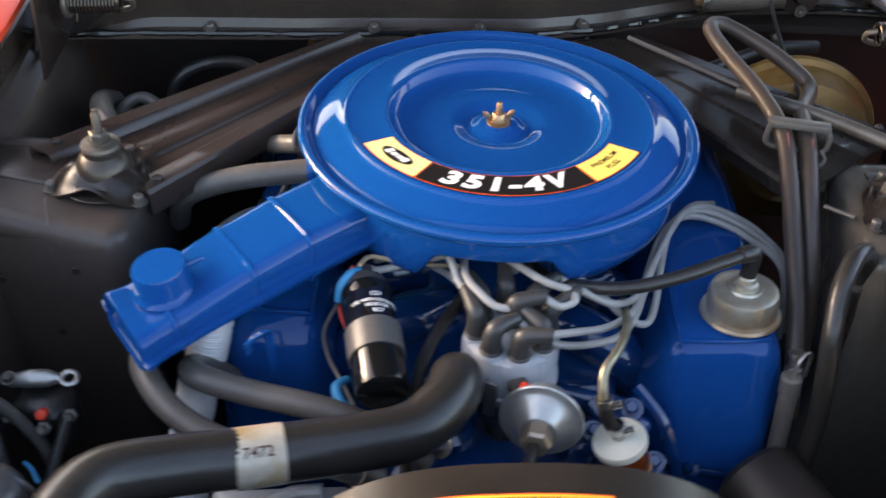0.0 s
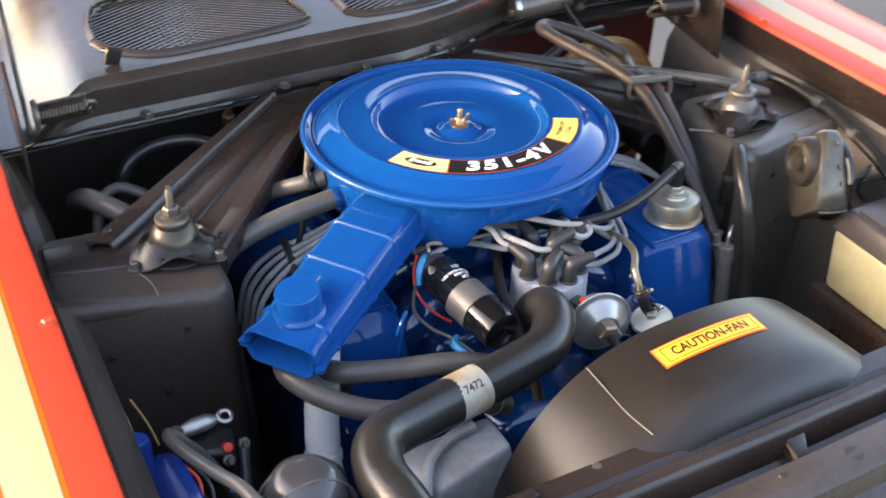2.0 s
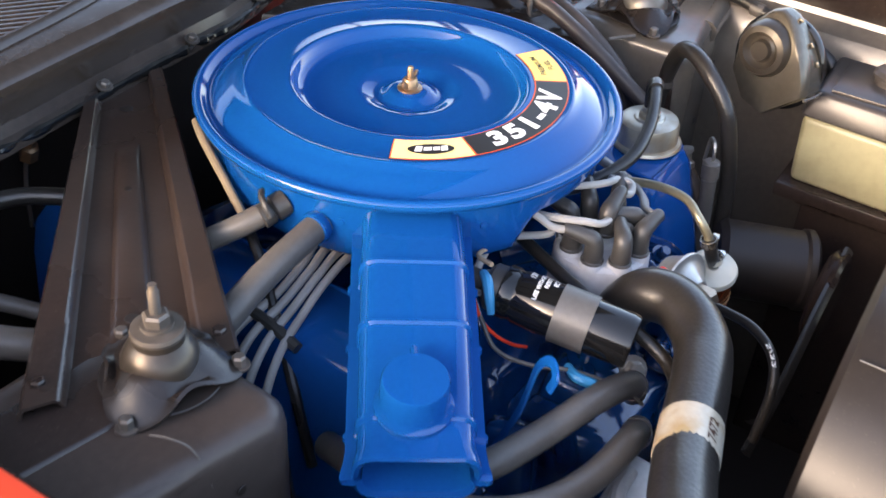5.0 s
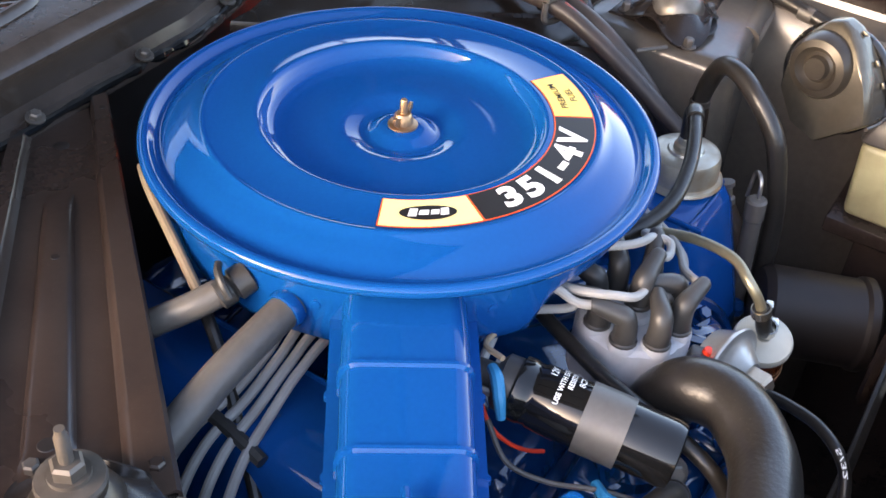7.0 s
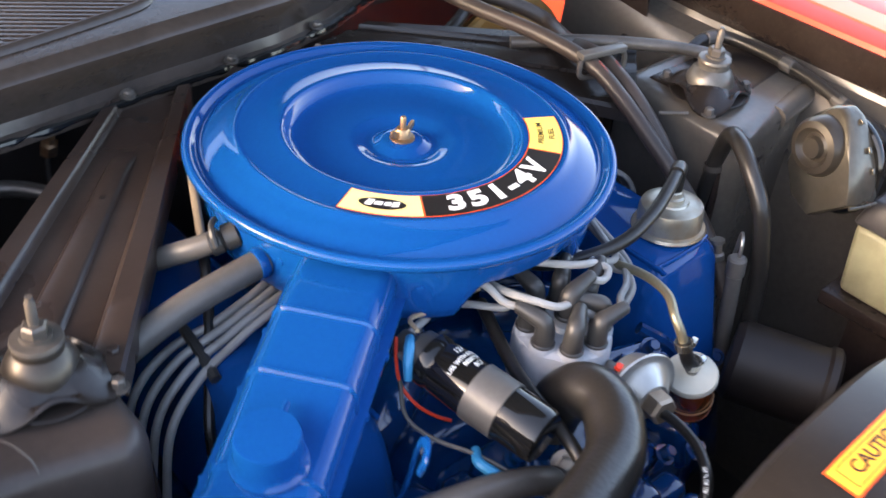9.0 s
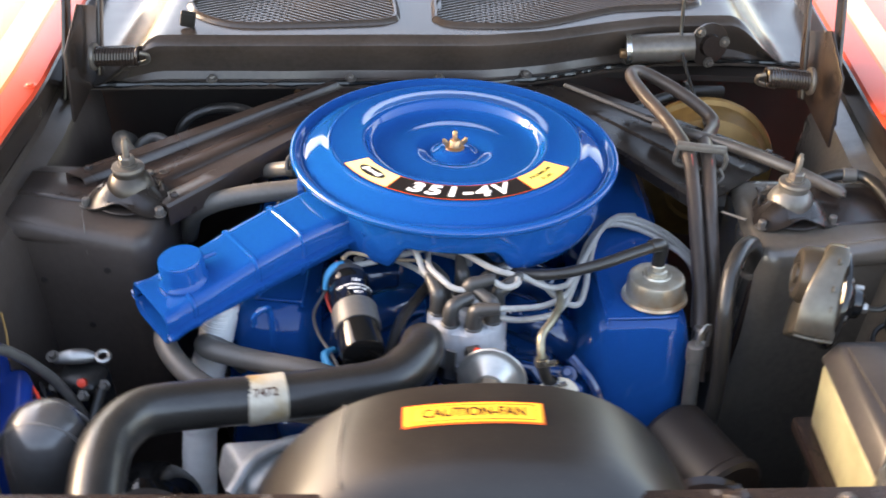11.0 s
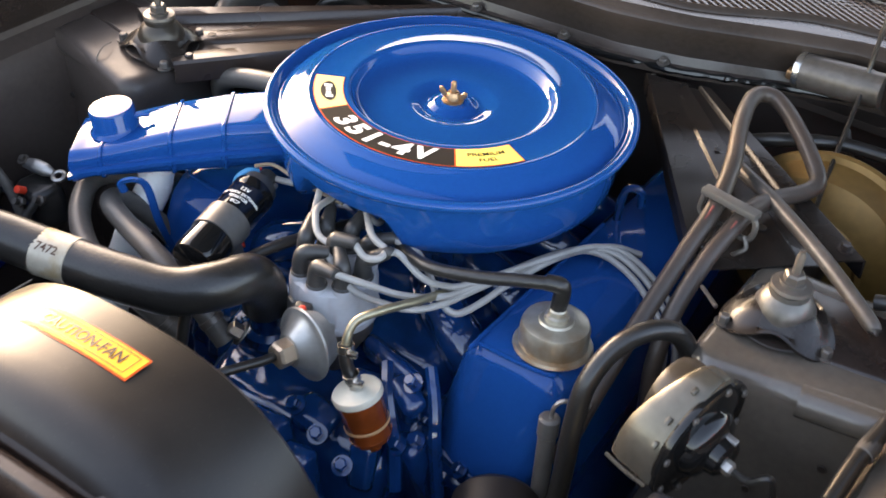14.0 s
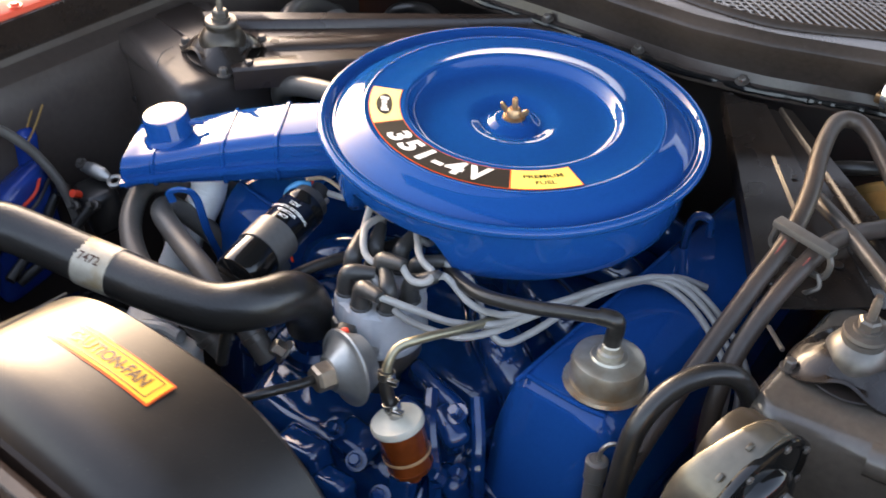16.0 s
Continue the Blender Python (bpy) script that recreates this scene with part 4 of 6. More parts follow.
part("vacuum_nipple", tube([(-0.288, -0.216, 0.945), (-0.280, -0.210, 0.946), (-0.274, -0.205, 0.946)], (0.0035, 0.0028, 0.0030), 8), BLUE, snork)
for a in (198.5, 236.0):
    part("rivet", lathe([(0.008, 0), (0.0075, 0.003), (0.004, 0.0035), (0.0035, 0.006), (0, 0.0065)], on_lid(0.1895, a, 0.949), on_lid(1, a, 0.05), 14), BLUE, pan)

# ---- engine body ----
engine = thing("engine_block", (0, 0, 0.4), "blue painted V8 engine with glossy cast parts", "engine")
part("block", solid([(-0.16, -0.30, 0.40), (0.16, -0.30, 0.40), (0.16, 0.26, 0.40), (-0.16, 0.26, 0.40), (-0.22, -0.235, 0.72), (0.22, -0.235, 0.72), (0.22, 0.26, 0.72), (-0.22, 0.26, 0.72)], 0.02, 3), BLUE_CAST_SHADED, engine)
part("timing_cover", solid([(-0.13, -0.34, 0.42), (0.13, -0.34, 0.42), (0.15, -0.22, 0.42), (-0.15, -0.22, 0.42), (-0.09, -0.325, 0.74), (0.15, -0.315, 0.74), (0.16, -0.2, 0.77), (-0.12, -0.2, 0.77)], 0.02, 3), BLUE_CAST_SHADED, engine)
manifold = part("intake_manifold", solid([(-0.155, -0.225, 0.70), (0.155, -0.225, 0.70), (0.155, 0.22, 0.70), (-0.155, 0.22, 0.70), (-0.125, -0.20, 0.795), (0.13, -0.20, 0.795), (0.13, 0.2, 0.795), (-0.125, 0.2, 0.795)], 0.015, 3), BLUE_CAST_SHADED, engine)
for sx in (-1, 1):
    for k, y in enumerate((-0.15, -0.05, 0.06, 0.16)):
        part("runner", tube([(sx * 0.05, y * 0.6, 0.80), (sx * 0.09, y * 0.85, 0.812), (sx * 0.135, y, 0.80), (sx * 0.165, y, 0.76)], 0.028, 12, 5), BLUE_CAST_SHADED, manifold)
part("carburettor_base", box((0.14, 0.16, 0.10), (0, 0, 0.85), bevel=0.012), BLUE_CAST_SHADED, engine)
# bosses, ribs and bolts over the front of the engine
random.seed(5)
for x, y, z, sx, sy, sz, rz in ((0.09, -0.262, 0.775, 0.035, 0.045, 0.05, 20), (0.135, -0.245, 0.79, 0.05, 0.03, 0.035, -25), (0.06, -0.30, 0.755, 0.05, 0.04, 0.03, 5), (0.125, -0.295, 0.735, 0.03, 0.05, 0.06, 15),
                                (-0.07, -0.25, 0.775, 0.05, 0.05, 0.05, 10), (0.165, -0.265, 0.72, 0.04, 0.03, 0.09, -10), (0.07, -0.34, 0.70, 0.045, 0.03, 0.09, 0), (0.10, -0.225, 0.80, 0.09, 0.02, 0.03, -12),
                                (-0.11, -0.255, 0.75, 0.035, 0.05, 0.07, -8), (-0.155, -0.24, 0.745, 0.03, 0.05, 0.08, 12), (0.02, -0.335, 0.735, 0.06, 0.035, 0.05, 0), (0.11, -0.345, 0.66, 0.03, 0.02, 0.10, 0)):
    part("boss", box((sx, sy, sz), (x, y, z), (random.uniform(-14, 14), random.uniform(-14, 14), rz), 0.010, 3), BLUE_CAST_SHADED, engine)
for x, y, z in ((0.10, -0.268, 0.804), (0.14, -0.242, 0.811), (0.155, -0.285, 0.765), (0.08, -0.322, 0.762), (0.045, -0.315, 0.775), (-0.07, -0.262, 0.803), (-0.10, -0.278, 0.79), (0.12, -0.33, 0.75), (0.165, -0.268, 0.765), (-0.155, -0.262, 0.79)):
    part("bolt", hexbolt((x, y, z), (random.uniform(-.3, .3), -0.6, 1), 0.013, 0.011), BLUE_CAST_SHADED, engine)
part("stiffening_rib", tube([(0.10, -0.235, 0.81), (0.125, -0.265, 0.795), (0.15, -0.285, 0.765), (0.165, -0.30, 0.72)], 0.008, 8), BLUE_CAST_SHADED, engine)
part("stiffening_rib", tube([(0.145, -0.22, 0.82), (0.17, -0.245, 0.80), (0.185, -0.262, 0.765), (0.20, -0.272, 0.71)], 0.007, 8), BLUE_CAST_SHADED, engine)
part("bright_bolt", hexbolt((-0.045, -0.30, 0.812), (-0.6, -0.5, 0.6), 0.016, 0.014), STEEL, engine, "bare steel bolt")
part("lifting_eye", tube([(0.19, 0.075, 0.86), (0.192, 0.075, 0.90), (0.198, 0.08, 0.912), (0.21, 0.085, 0.908), (0.212, 0.085, 0.89)], 0.005, 8), BLUE_CAST_SHADED, engine)


def valve_cover(s, y0, y1, label, wide=1.0):
    """Stamped valve cover: flat crown, sloped outer side, drawn-in front end and a bolted flange."""
    v = thing("valve_cover", (s * 0.23, 0, 0.72), label, "valve cover", "valve covers")
    sect = [(0.148, 0.745), (0.152, 0.775), (0.168, 0.842), (0.176, 0.860), (0.186, 0.8675), (0.245, 0.8725), (0.272, 0.870), (0.285, 0.858), (0.296, 0.82), (0.303, 0.745), (0.303, 0.70), (0.17, 0.70)]
    sect = [(0.148 + (x - 0.148) * wide, z) for x, z in sect]
    cx, cz = 0.148 + 0.077 * wide, 0.71
    rows = []
    for y, k, drop in (((y0 - 0.052, 0.58, 0.18), (y0 - 0.047, 0.66, 0.28), (y0 - 0.012, 0.945, 0.92), (y0 - 0.003, 0.98, 0.985), (y0 + 0.010, 1.0, 1.0)) if s > 0 else ((y0 - 0.048, 0.50, 0.30), (y0 - 0.044, 0.70, 0.52), (y0 - 0.034, 0.84, 0.74), (y0 - 0.020, 0.93, 0.89), (y0 - 0.004, 0.98, 0.97), (y0 + 0.016, 1.0, 1.0))) + ( (y0 + 0.10, 1.0, 1.0), ((y0 + y1) / 2, 1.0, 1.0), (y1, 1.0, 1.0), (y1 + 0.02, 0.95, 0.9)):
        rows.append([Vector((s * (cx + (x - cx) * k), y, cz + (z - cz) * drop)) for x, z in sect])
    bm = bmesh.new()
    vv = [[bm.verts.new(p) for p in r] for r in rows]
    for a, b in zip(vv, vv[1:]):
        for i in range(len(a)):
            bm.faces.new((a[i], a[(i + 1) % len(a)], b[(i + 1) % len(b)], b[i]))
    bm.faces.new(vv[0])
    bm.faces.new(vv[-1])
    bmesh.ops.recalc_face_normals(bm, faces=bm.faces)
    if s > 0:
        bevelled(bm, 0.0045, 3, 16)
    part("cover", bm, BLUE, v, smooth=48)
    W = lambda x: 0.148 + (x - 0.148) * wide
    part("crease", tube([(s * W(0.184), y0 + 0.25, 0.868), (s * W(0.184), y0 + 0.004, 0.867), (s * W(0.19), y0 - 0.004, 0.8655), (s * W(0.245), y0 - 0.006, 0.870), (s * W(0.272), y0, 0.869)], 0.0025, 8), BLUE, v)
    part("flange", tube([(s * W(0.148), y1, 0.752), (s * W(0.147), y0 + 0.05, 0.752), (s * W(0.150), y0 - 0.025, 0.752), (s * W(0.165), y0 - 0.045, 0.74), (s * W(0.25), y0 - 0.048, 0.725), (s * W(0.305), y0 - 0.03, 0.715)], 0.006, 8), BLUE_CAST_SHADED, v)
    for x, y, z in ((0.155, y0 - 0.036, 0.756), (0.21, y0 - 0.052, 0.735), (0.28, y0 - 0.047, 0.724), (0.146, y0 + 0.06, 0.76), (0.146, y0 + 0.16, 0.76)):
        part("bolt", hexbolt((s * W(x), y, z), (s * -0.5, -0.5, 0.7), 0.012, 0.009), BLUE_CAST_SHADED, v)
    return v


valve_cover(1, -0.195, 0.23, "glossy blue stamped valve cover with oil filler cap on it")
valve_cover(-1, -0.180, 0.25, "glossy blue stamped valve cover under the snorkel", 0.84)
part("cylinder_head", solid([(-0.29, -0.22, 0.55), (-0.17, -0.24, 0.55), (-0.17, 0.26, 0.55), (-0.29, 0.26, 0.55), (-0.268, -0.20, 0.71), (-0.16, -0.22, 0.72), (-0.16, 0.26, 0.72), (-0.268, 0.26, 0.71)], 0.012, 3), BLUE_CAST_SHADED, engine)
part("cylinder_head", solid([(0.33, -0.26, 0.55), (0.17, -0.28, 0.55), (0.17, 0.26, 0.55), (0.33, 0.26, 0.55), (0.30, -0.24, 0.71), (0.16, -0.26, 0.72), (0.16, 0.26, 0.72), (0.30, 0.26, 0.71)], 0.012, 3), BLUE_CAST_SHADED, engine)

# ---- oil filler cap ----
oil = thing("oil_filler_cap", (0.248, -0.16, 0.871), "aged plated oil filler cap with rust stains", "oil cap")
part("flange", lathe([(0.039, 0.0), (0.0405, 0.002), (0.039, 0.005), (0.0365, 0.006)], (0.248, -0.161, 0.8715), (-0.03, 0.04, 1), 40), OILCAP, oil)
part("cup", lathe([(0.0352, 0.004), (0.0348, 0.025), (0.0330, 0.030), (0.029, 0.032), (0.018, 0.0325), (0.0165, 0.0345), (0, 0.0345)], (0.248, -0.161, 0.8715), (-0.03, 0.04, 1), 40), OILCAP, oil)
part("spout", lathe([(0.0125, 0.0345), (0.0120, 0.039), (0.0095, 0.0405), (0.0092, 0.046), (0.0080, 0.0475), (0, 0.0475)], (0.248, -0.161, 0.8715), (-0.03, 0.04, 1), 24), OILCAP, oil, "dull plated spout")

# ---- distributor ----
DX, DY = 0.017, -0.223
dist = thing("distributor", (DX, DY, 0.75), "grey distributor with booted plug leads and a round vacuum unit", "distributor")
part("housing", lathe([(0.020, 0.70), (0.022, 0.775), (0.034, 0.797), (0.043, 0.812), (0.044, 0.838), (0.042, 0.840), (0, 0.840)], (DX, DY, 0), steps=36), GREASY, dist, "dark greasy distributor body")
bm = bmesh.new()
N = 160
rings = []
for r, z, f in ((0.0475, 0.833, 0), (0.0485, 0.836, 0), (0.0485, 0.842, 0), (0.0465, 0.844, 0.6), (0.0458, 0.876, 1), (0.0440, 0.8835, 1), (0.040, 0.8865, 0.6), (0.020, 0.8875, 0), (0.0, 0.8875, 0)):
    if r == 0:
        rings.append([bm.verts.new((DX, DY, z))])
        continue
    rings.append([bm.verts.new((DX + (r + 0.0024 * f * (abs(math.cos(4 * (2 * math.pi * i / N) - radians(40))) ** 0.5 - 0.5)) * math.cos(2 * math.pi * i / N), DY + (r + 0.0024 * f * (abs(math.cos(4 * (2 * math.pi * i / N) - radians(40))) ** 0.5 - 0.5)) * math.sin(2 * math.pi * i / N), z)) for i in range(N)])
for a, b in zip(rings, rings[1:]):
    for i in range(N):
        j = (i + 1) % N
        bm.faces.new((a[i], a[j], b[0]) if len(b) == 1 else (a[i], a[j], b[j], b[i]))
cap = part("cap", bm, CAPGREY, dist)
TOWERS = [(DX + 0.0345 * math.cos(radians(10 + 45 * k)), DY + 0.0345 * math.sin(radians(10 + 45 * k))) for k in range(8)] + [(DX, DY)]
for x, y in TOWERS:
    part("tower", lathe([(0.0125, 0.883), (0.0118, 0.889), (0.0095, 0.892), (0, 0.892)], (x, y, 0), steps=16), CAPGREY, cap)
vac = part("vacuum_unit", lathe([(0, -0.024), (0.028, -0.020), (0.033, -0.008), (0.0375, -0.002), (0.0392, -0.001), (0.0396, 0.0006), (0.0385, 0.002), (0.035, 0.0022), (0.0315, 0.004), (0.026, 0.009), (0.0205, 0.0155), (0.017, 0.019), (0.0, 0.0195)], (0.045, -0.300, 0.851), (-0.20, -1, 0.10), 48), DULLZINC, dist, "round plated vacuum advance unit")
part("nut", lathe([(0.0145, 0.018), (0.0145, 0.033), (0.012, 0.036), (0, 0.036)], (0.045, -0.300, 0.851), (-0.20, -1, 0.10), 6), NUTBRASS, vac, "brassy hexagon nut")
part("bracket", box((0.030, 0.034, 0.012), (0.036, -0.275, 0.845), (0, 0, 8), 0.003), STEEL, dist)
part("terminal_block", box((0.018, 0.016, 0.014), (0.024, -0.279, 0.869), (10, 0, 20), 0.003), BOOT, dist)
part("red_plug", lathe([(0.0045, 0), (0.0042, 0.007), (0, 0.008)], (0.028, -0.283, 0.872), (0, -0.3, 1), 12), RED, dist, "small red plug")
part("cap_clip", box((0.012, 0.004, 0.04), (DX - 0.018, DY - 0.0475, 0.845), (-3, 0, -20), 0.001), STEEL, dist)

# ---- ignition coil ----
CA, CB = Vector((-0.124, -0.192, 0.903)), Vector((-0.098, -0.313, 0.889))
coil_axis = (CB - CA).normalized()
coil = thing("ignition_coil", tuple(CB), "black cylindrical ignition coil in a grey steel clamp", "ignition coil")
part("can", lathe([(0, 0.0), (0.0215, 0.002), (0.0246, 0.004), (0.0246, 0.012), (0.0236, 0.014), (0.0236, 0.018), (0.0248, 0.020), (0.0248, 0.118), (0.0236, 0.1235), (0.022, 0.1245), (0, 0.1240)], CA, coil_axis, 48), BLACK_GLOSS, coil)
part("clamp", lathe([(0.0246, 0.054), (0.0264, 0.054), (0.0264, 0.086), (0.0246, 0.086)], CA, coil_axis, 48, close=False), CLAMPGREY, coil, "grey steel clamp band")
part("clamp_foot", box((0.02, 0.032, 0.018), (-0.100, -0.262, 0.870), (0, -20, 12), 0.003), STEEL, coil)
part("cap_top", lathe([(0.0218, 0.004), (0.0212, -0.008), (0.016, -0.012), (0.011, -0.014), (0.0105, -0.028), (0, -0.028)], CA, coil_axis, 28), BOOT, coil)
side = coil_axis.cross(Vector((0, 0, 1))).normalized()
for s in (-1, 1):
    part("terminal", lathe([(0.003, -0.006), (0.003, -0.018), (0, -0.018)], CA + side * 0.015 * s, coil_axis, 8), STEEL, coil)


def on_coil(u, v, lift=0.0004):
    """u along the axis from the terminal end, v round the can from its top."""
    up = side.cross(coil_axis).normalized()
    if up.z < 0:
        up = -up
    a = v / 0.0248
    return CA + coil_axis * u + (up * math.cos(a) + side * math.sin(a)) * (0.0248 + lift)


for text, u, size in (("12V", 0.026, 0.0072), ("USE WITH EXTERNAL", 0.034, 0.0052), ("RESISTOR", 0.040, 0.0052), ("8C7", 0.047, 0.0062)):
    bm = lettering(text, size, 0.00012)
    for vtx in bm.verts:
        x, y = vtx.co.x, vtx.co.y
        vtx.co = on_coil(u - y, -x - 0.006)
    part("printed_text", bm, DECAL_WHITE, coil, "white printed letters", smooth=0)

# ---- fuel filter and its hose ----
FA = Vector((0.118, -0.306, 0.836))
fax = Vector((0.30, 0.06, -0.95)).normalized()
fuel = thing("fuel_filter", tuple(FA), "amber see-through fuel filter with ivory ends", "fuel filter")
part("bowl", lathe([(0.0225, 0.004), (0.0228, 0.034), (0.022, 0.036), (0.022, 0.052), (0, 0.052)], FA, fax, 36), AMBER, fuel, "dark amber bowl")
part("end_cap", lathe([(0, -0.005), (0.012, -0.005), (0.016, -0.003), (0.0245, -0.002), (0.0258, 0.0005), (0.0255, 0.005), (0.0235, 0.006)], FA, fax, 36), IVORY, fuel)
part("lower_ring", lathe([(0.0232, 0.036), (0.0236, 0.0365), (0.0236, 0.039), (0.0232, 0.0395)], FA, fax, 36, close=False), PALERING, fuel)
part("lower_cap", lathe([(0.0225, 0.052), (0.021, 0.057), (0.008, 0.060), (0.007, 0.072), (0, 0.072)], FA, fax, 30), AMBER, fuel)
part("inlet", lathe([(0.006, -0.004), (0.006, -0.016), (0, -0.016)], FA, fax, 14), STEEL, fuel)
fh = thing("fuel_line", (0.10, -0.298, 0.875), "olive plated fuel pipe and short black hose with clamps", "fuel line")
part("short_hose", tube([FA - fax * 0.010, (0.106, -0.3055, 0.858), (0.1005, -0.303, 0.872), (0.0985, -0.299, 0.882)], 0.0068, 14), RUBBER, fh, "short black rubber hose")
part("pipe", tube([(0.1005, -0.303, 0.872), (0.0975, -0.297, 0.888), (0.0985, -0.284, 0.902), (0.112, -0.262, 0.908), (0.125, -0.22, 0.900), (0.13, -0.16, 0.88)], 0.0046, 12), PIPE, fh)
for p, ax in (((0.0990, -0.3005, 0.8785), (-0.2, 0.2, 1)), (FA - fax * 0.018, -fax)):
    part("clamp", lathe([(0.0072, -0.004), (0.0085, -0.004), (0.0085, 0.004), (0.0072, 0.004)], p, ax, 20, close=False), BRIGHT, fh)
    part("clamp_screw", box((0.010, 0.006, 0.006), Vector(p) + Vector((0.011, -0.003, 0)), (0, 0, 20), 0.001), BRIGHT, fh)


def hose(name, pts, r, mat, label, cat="hose", steps=16, per=8, group="", flat=1.0):
    ob = part(name, tube(pts, r, steps, per, flat=flat), mat, None)
    return tagged(ob, label, cat, group)


# ---- upper radiator hose ----
UH = [(-0.040, -0.268, 0.835), (-0.036, -0.276, 0.868), (-0.034, -0.296, 0.893), (-0.040, -0.328, 0.900), (-0.070, -0.362, 0.897), (-0.12, -0.382, 0.899), (-0.19, -0.402, 0.902), (-0.255, -0.424, 0.911), (-0.302, -0.448, 0.920), (-0.320, -0.490, 0.926), (-0.319, -0.535, 0.930), (-0.31, -0.60, 0.920)]
rh = thing("radiator_hose", (-0.19, -0.40, 0.88), "thick black rubber upper radiator hose with a worn silver band", "hose")
part("rubber_tube", tube(UH, 0.0245, 28, 10, wobble=0.01), RUBBER, rh)
c, d = Vector((-0.191, -0.4025, 0.902)), (Vector((-0.25, -0.421, 0.9055)) - Vector((-0.13, -0.385, 0.899))).normalized()
part("label_band", lathe([(0.0246, -0.020), (0.0252, -0.0195), (0.0254, 0.0195), (0.0246, 0.020)], c, d, 40, close=False), BANDPAPER, rh, "worn silver part-number band")
bm = lettering("7472", 0.0125, 0.0002)
s2 = d.cross(Vector((0, 0, 1))).normalized()
u2 = s2.cross(d)
if u2.z < 0:
    u2 = -u2
for v in bm.verts:
    x, y = v.co.x, v.co.y
    a = 0.62 - y / 0.0256
    v.co = c - d * (x - 0.002) + (u2 * math.cos(a) + s2 * math.sin(a) * (1 if s2.y < 0 else -1)) * 0.0258
part("band_number", bm, INKBROWN, rh, "faded printed number", smooth=0)
part("outlet", lathe([(0.030, 0.0), (0.030, 0.012), (0.022, 0.016), (0.022, 0.05), (0, 0.05)], (-0.042, -0.262, 0.79), (0.05, -0.06, 1), 28), BLUE_CAST_SHADED, engine, "blue water outlet")

# ---- grey bypass hoses under the snorkel mouth ----
h1 = hose("heater_hose", [(-0.235, -0.20, 0.76), (-0.262, -0.225, 0.815), (-0.283, -0.252, 0.850), (-0.272, -0.276, 0.862), (-0.2235, -0.2917, 0.861), (-0.151, -0.309, 0.860), (-0.09, -0.315, 0.835), (-0.06, -0.31, 0.80)], 0.0125, RUBBER_GREY, "smooth dark grey heater hose beneath the snorkel", group="heater hoses")
hh = hose("heater_hose", [(-0.285, -0.13, 0.80), (-0.318, -0.20, 0.842), (-0.3305, -0.250, 0.858), (-0.306, -0.293, 0.852), (-0.264, -0.323, 0.842), (-0.21, -0.340, 0.836), (-0.15, -0.345, 0.832), (-0.10, -0.335, 0.80)], 0.0125, RUBBER_GREY, "smooth dark grey heater hose beneath the snorkel", group="heater hoses")
part("hose_clamp", lathe([(0.0127, -0.004), (0.0140, -0.0035), (0.0140, 0.0035), (0.0127, 0.004)], (-0.118, -0.340, 0.812), (0.6, 0.2, -0.6), 22, close=False), GREASY, hh)
part("hose_clamp", lathe([(0.0127, -0.004), (0.0140, -0.0035), (0.0140, 0.0035), (0.0127, 0.004)], (-0.076, -0.3135, 0.822), (0.7, 0.1, -0.7), 22, close=False), GREASY, h1)
ft = thing("heat_tube", (-0.285, -0.23, 0.70), "dull silver foil hot-air tube below the snorkel", "air tube")
line = curve_points([(-0.272, -0.205, 0.885), (-0.276, -0.210, 0.85), (-0.288, -0.235, 0.80), (-0.298, -0.26, 0.74), (-0.30, -0.29, 0.66), (-0.30, -0.31, 0.58)], 26)
part("tube", tube(line, [0.0206 + 0.00035 * math.sin(i * 2.6) for i in range(len(line))], 24, 1, wobble=0.05), FOIL, ft)
for k, p in enumerate(((-0.2735, -0.2065, 0.872), (-0.2985, -0.262, 0.735))):
    part("band", lathe([(0.0210, -0.006), (0.0222, -0.005), (0.0222, 0.005), (0.0210, 0.006)], p, (-0.1, -0.3, -1), 28, close=False), FOIL, ft)
hk = thing("snorkel_strap", (-0.21, -0.29, 0.87), "blue painted hooked strap beside the coil", "bracket")
part("strap", tube([(-0.205, -0.245, 0.80), (-0.203, -0.265, 0.86), (-0.203, -0.276, 0.915), (-0.206, -0.288, 0.930), (-0.216, -0.298, 0.927), (-0.218, -0.295, 0.913)], 0.0045, 8, flat=0.5), BLUE, hk)

# ================= leads, hoses and smaller things =================
# ---- ignition leads ----
LEAD = "grey ignition lead with a moulded boot on the distributor"


def lead(tower, out, pts, label=LEAD):
    """One plug lead: boot standing on a tower, bent towards out, then the wire."""
    x, y = TOWERS[tower]
    w = thing("ignition_lead", (x, y, 0.88), label, "ignition lead", "ignition leads")
    o = Vector((out[0], out[1], 0)).normalized()
    up = 0.012 if tower == 8 else 0.0
    tip = Vector((x, y, 0.9160 + up)) + o * 0.0290 + Vector((0, 0, out[2]))
    foot = lathe([(0.0108, 0.8885), (0.0114, 0.8895), (0.0112, 0.8915), (0.0102, 0.8925)], (x, y, up), steps=16)
    part("boot", tube([(x, y, 0.890 + up), (x, y, 0.892 + up), (x, y, 0.904 + up), Vector((x, y, 0.9125 + up)) + o * 0.0025, Vector((x, y, 0.9155 + up)) + o * 0.0090, tip - o * 0.004, tip], (0.0102, 0.0099, 0.0092, 0.0089, 0.0082, 0.0066, 0.0061), 16, 6, bm=foot), BOOT, w)
    near = (Vector(pts[0]) - tip).length < 0.040
    part("wire", tube([tip - o * 0.004, *pts] if near else [tip - o * 0.004, tip + o * 0.012, *pts], 0.0037, 10, 8), WIRE, w)
    return w


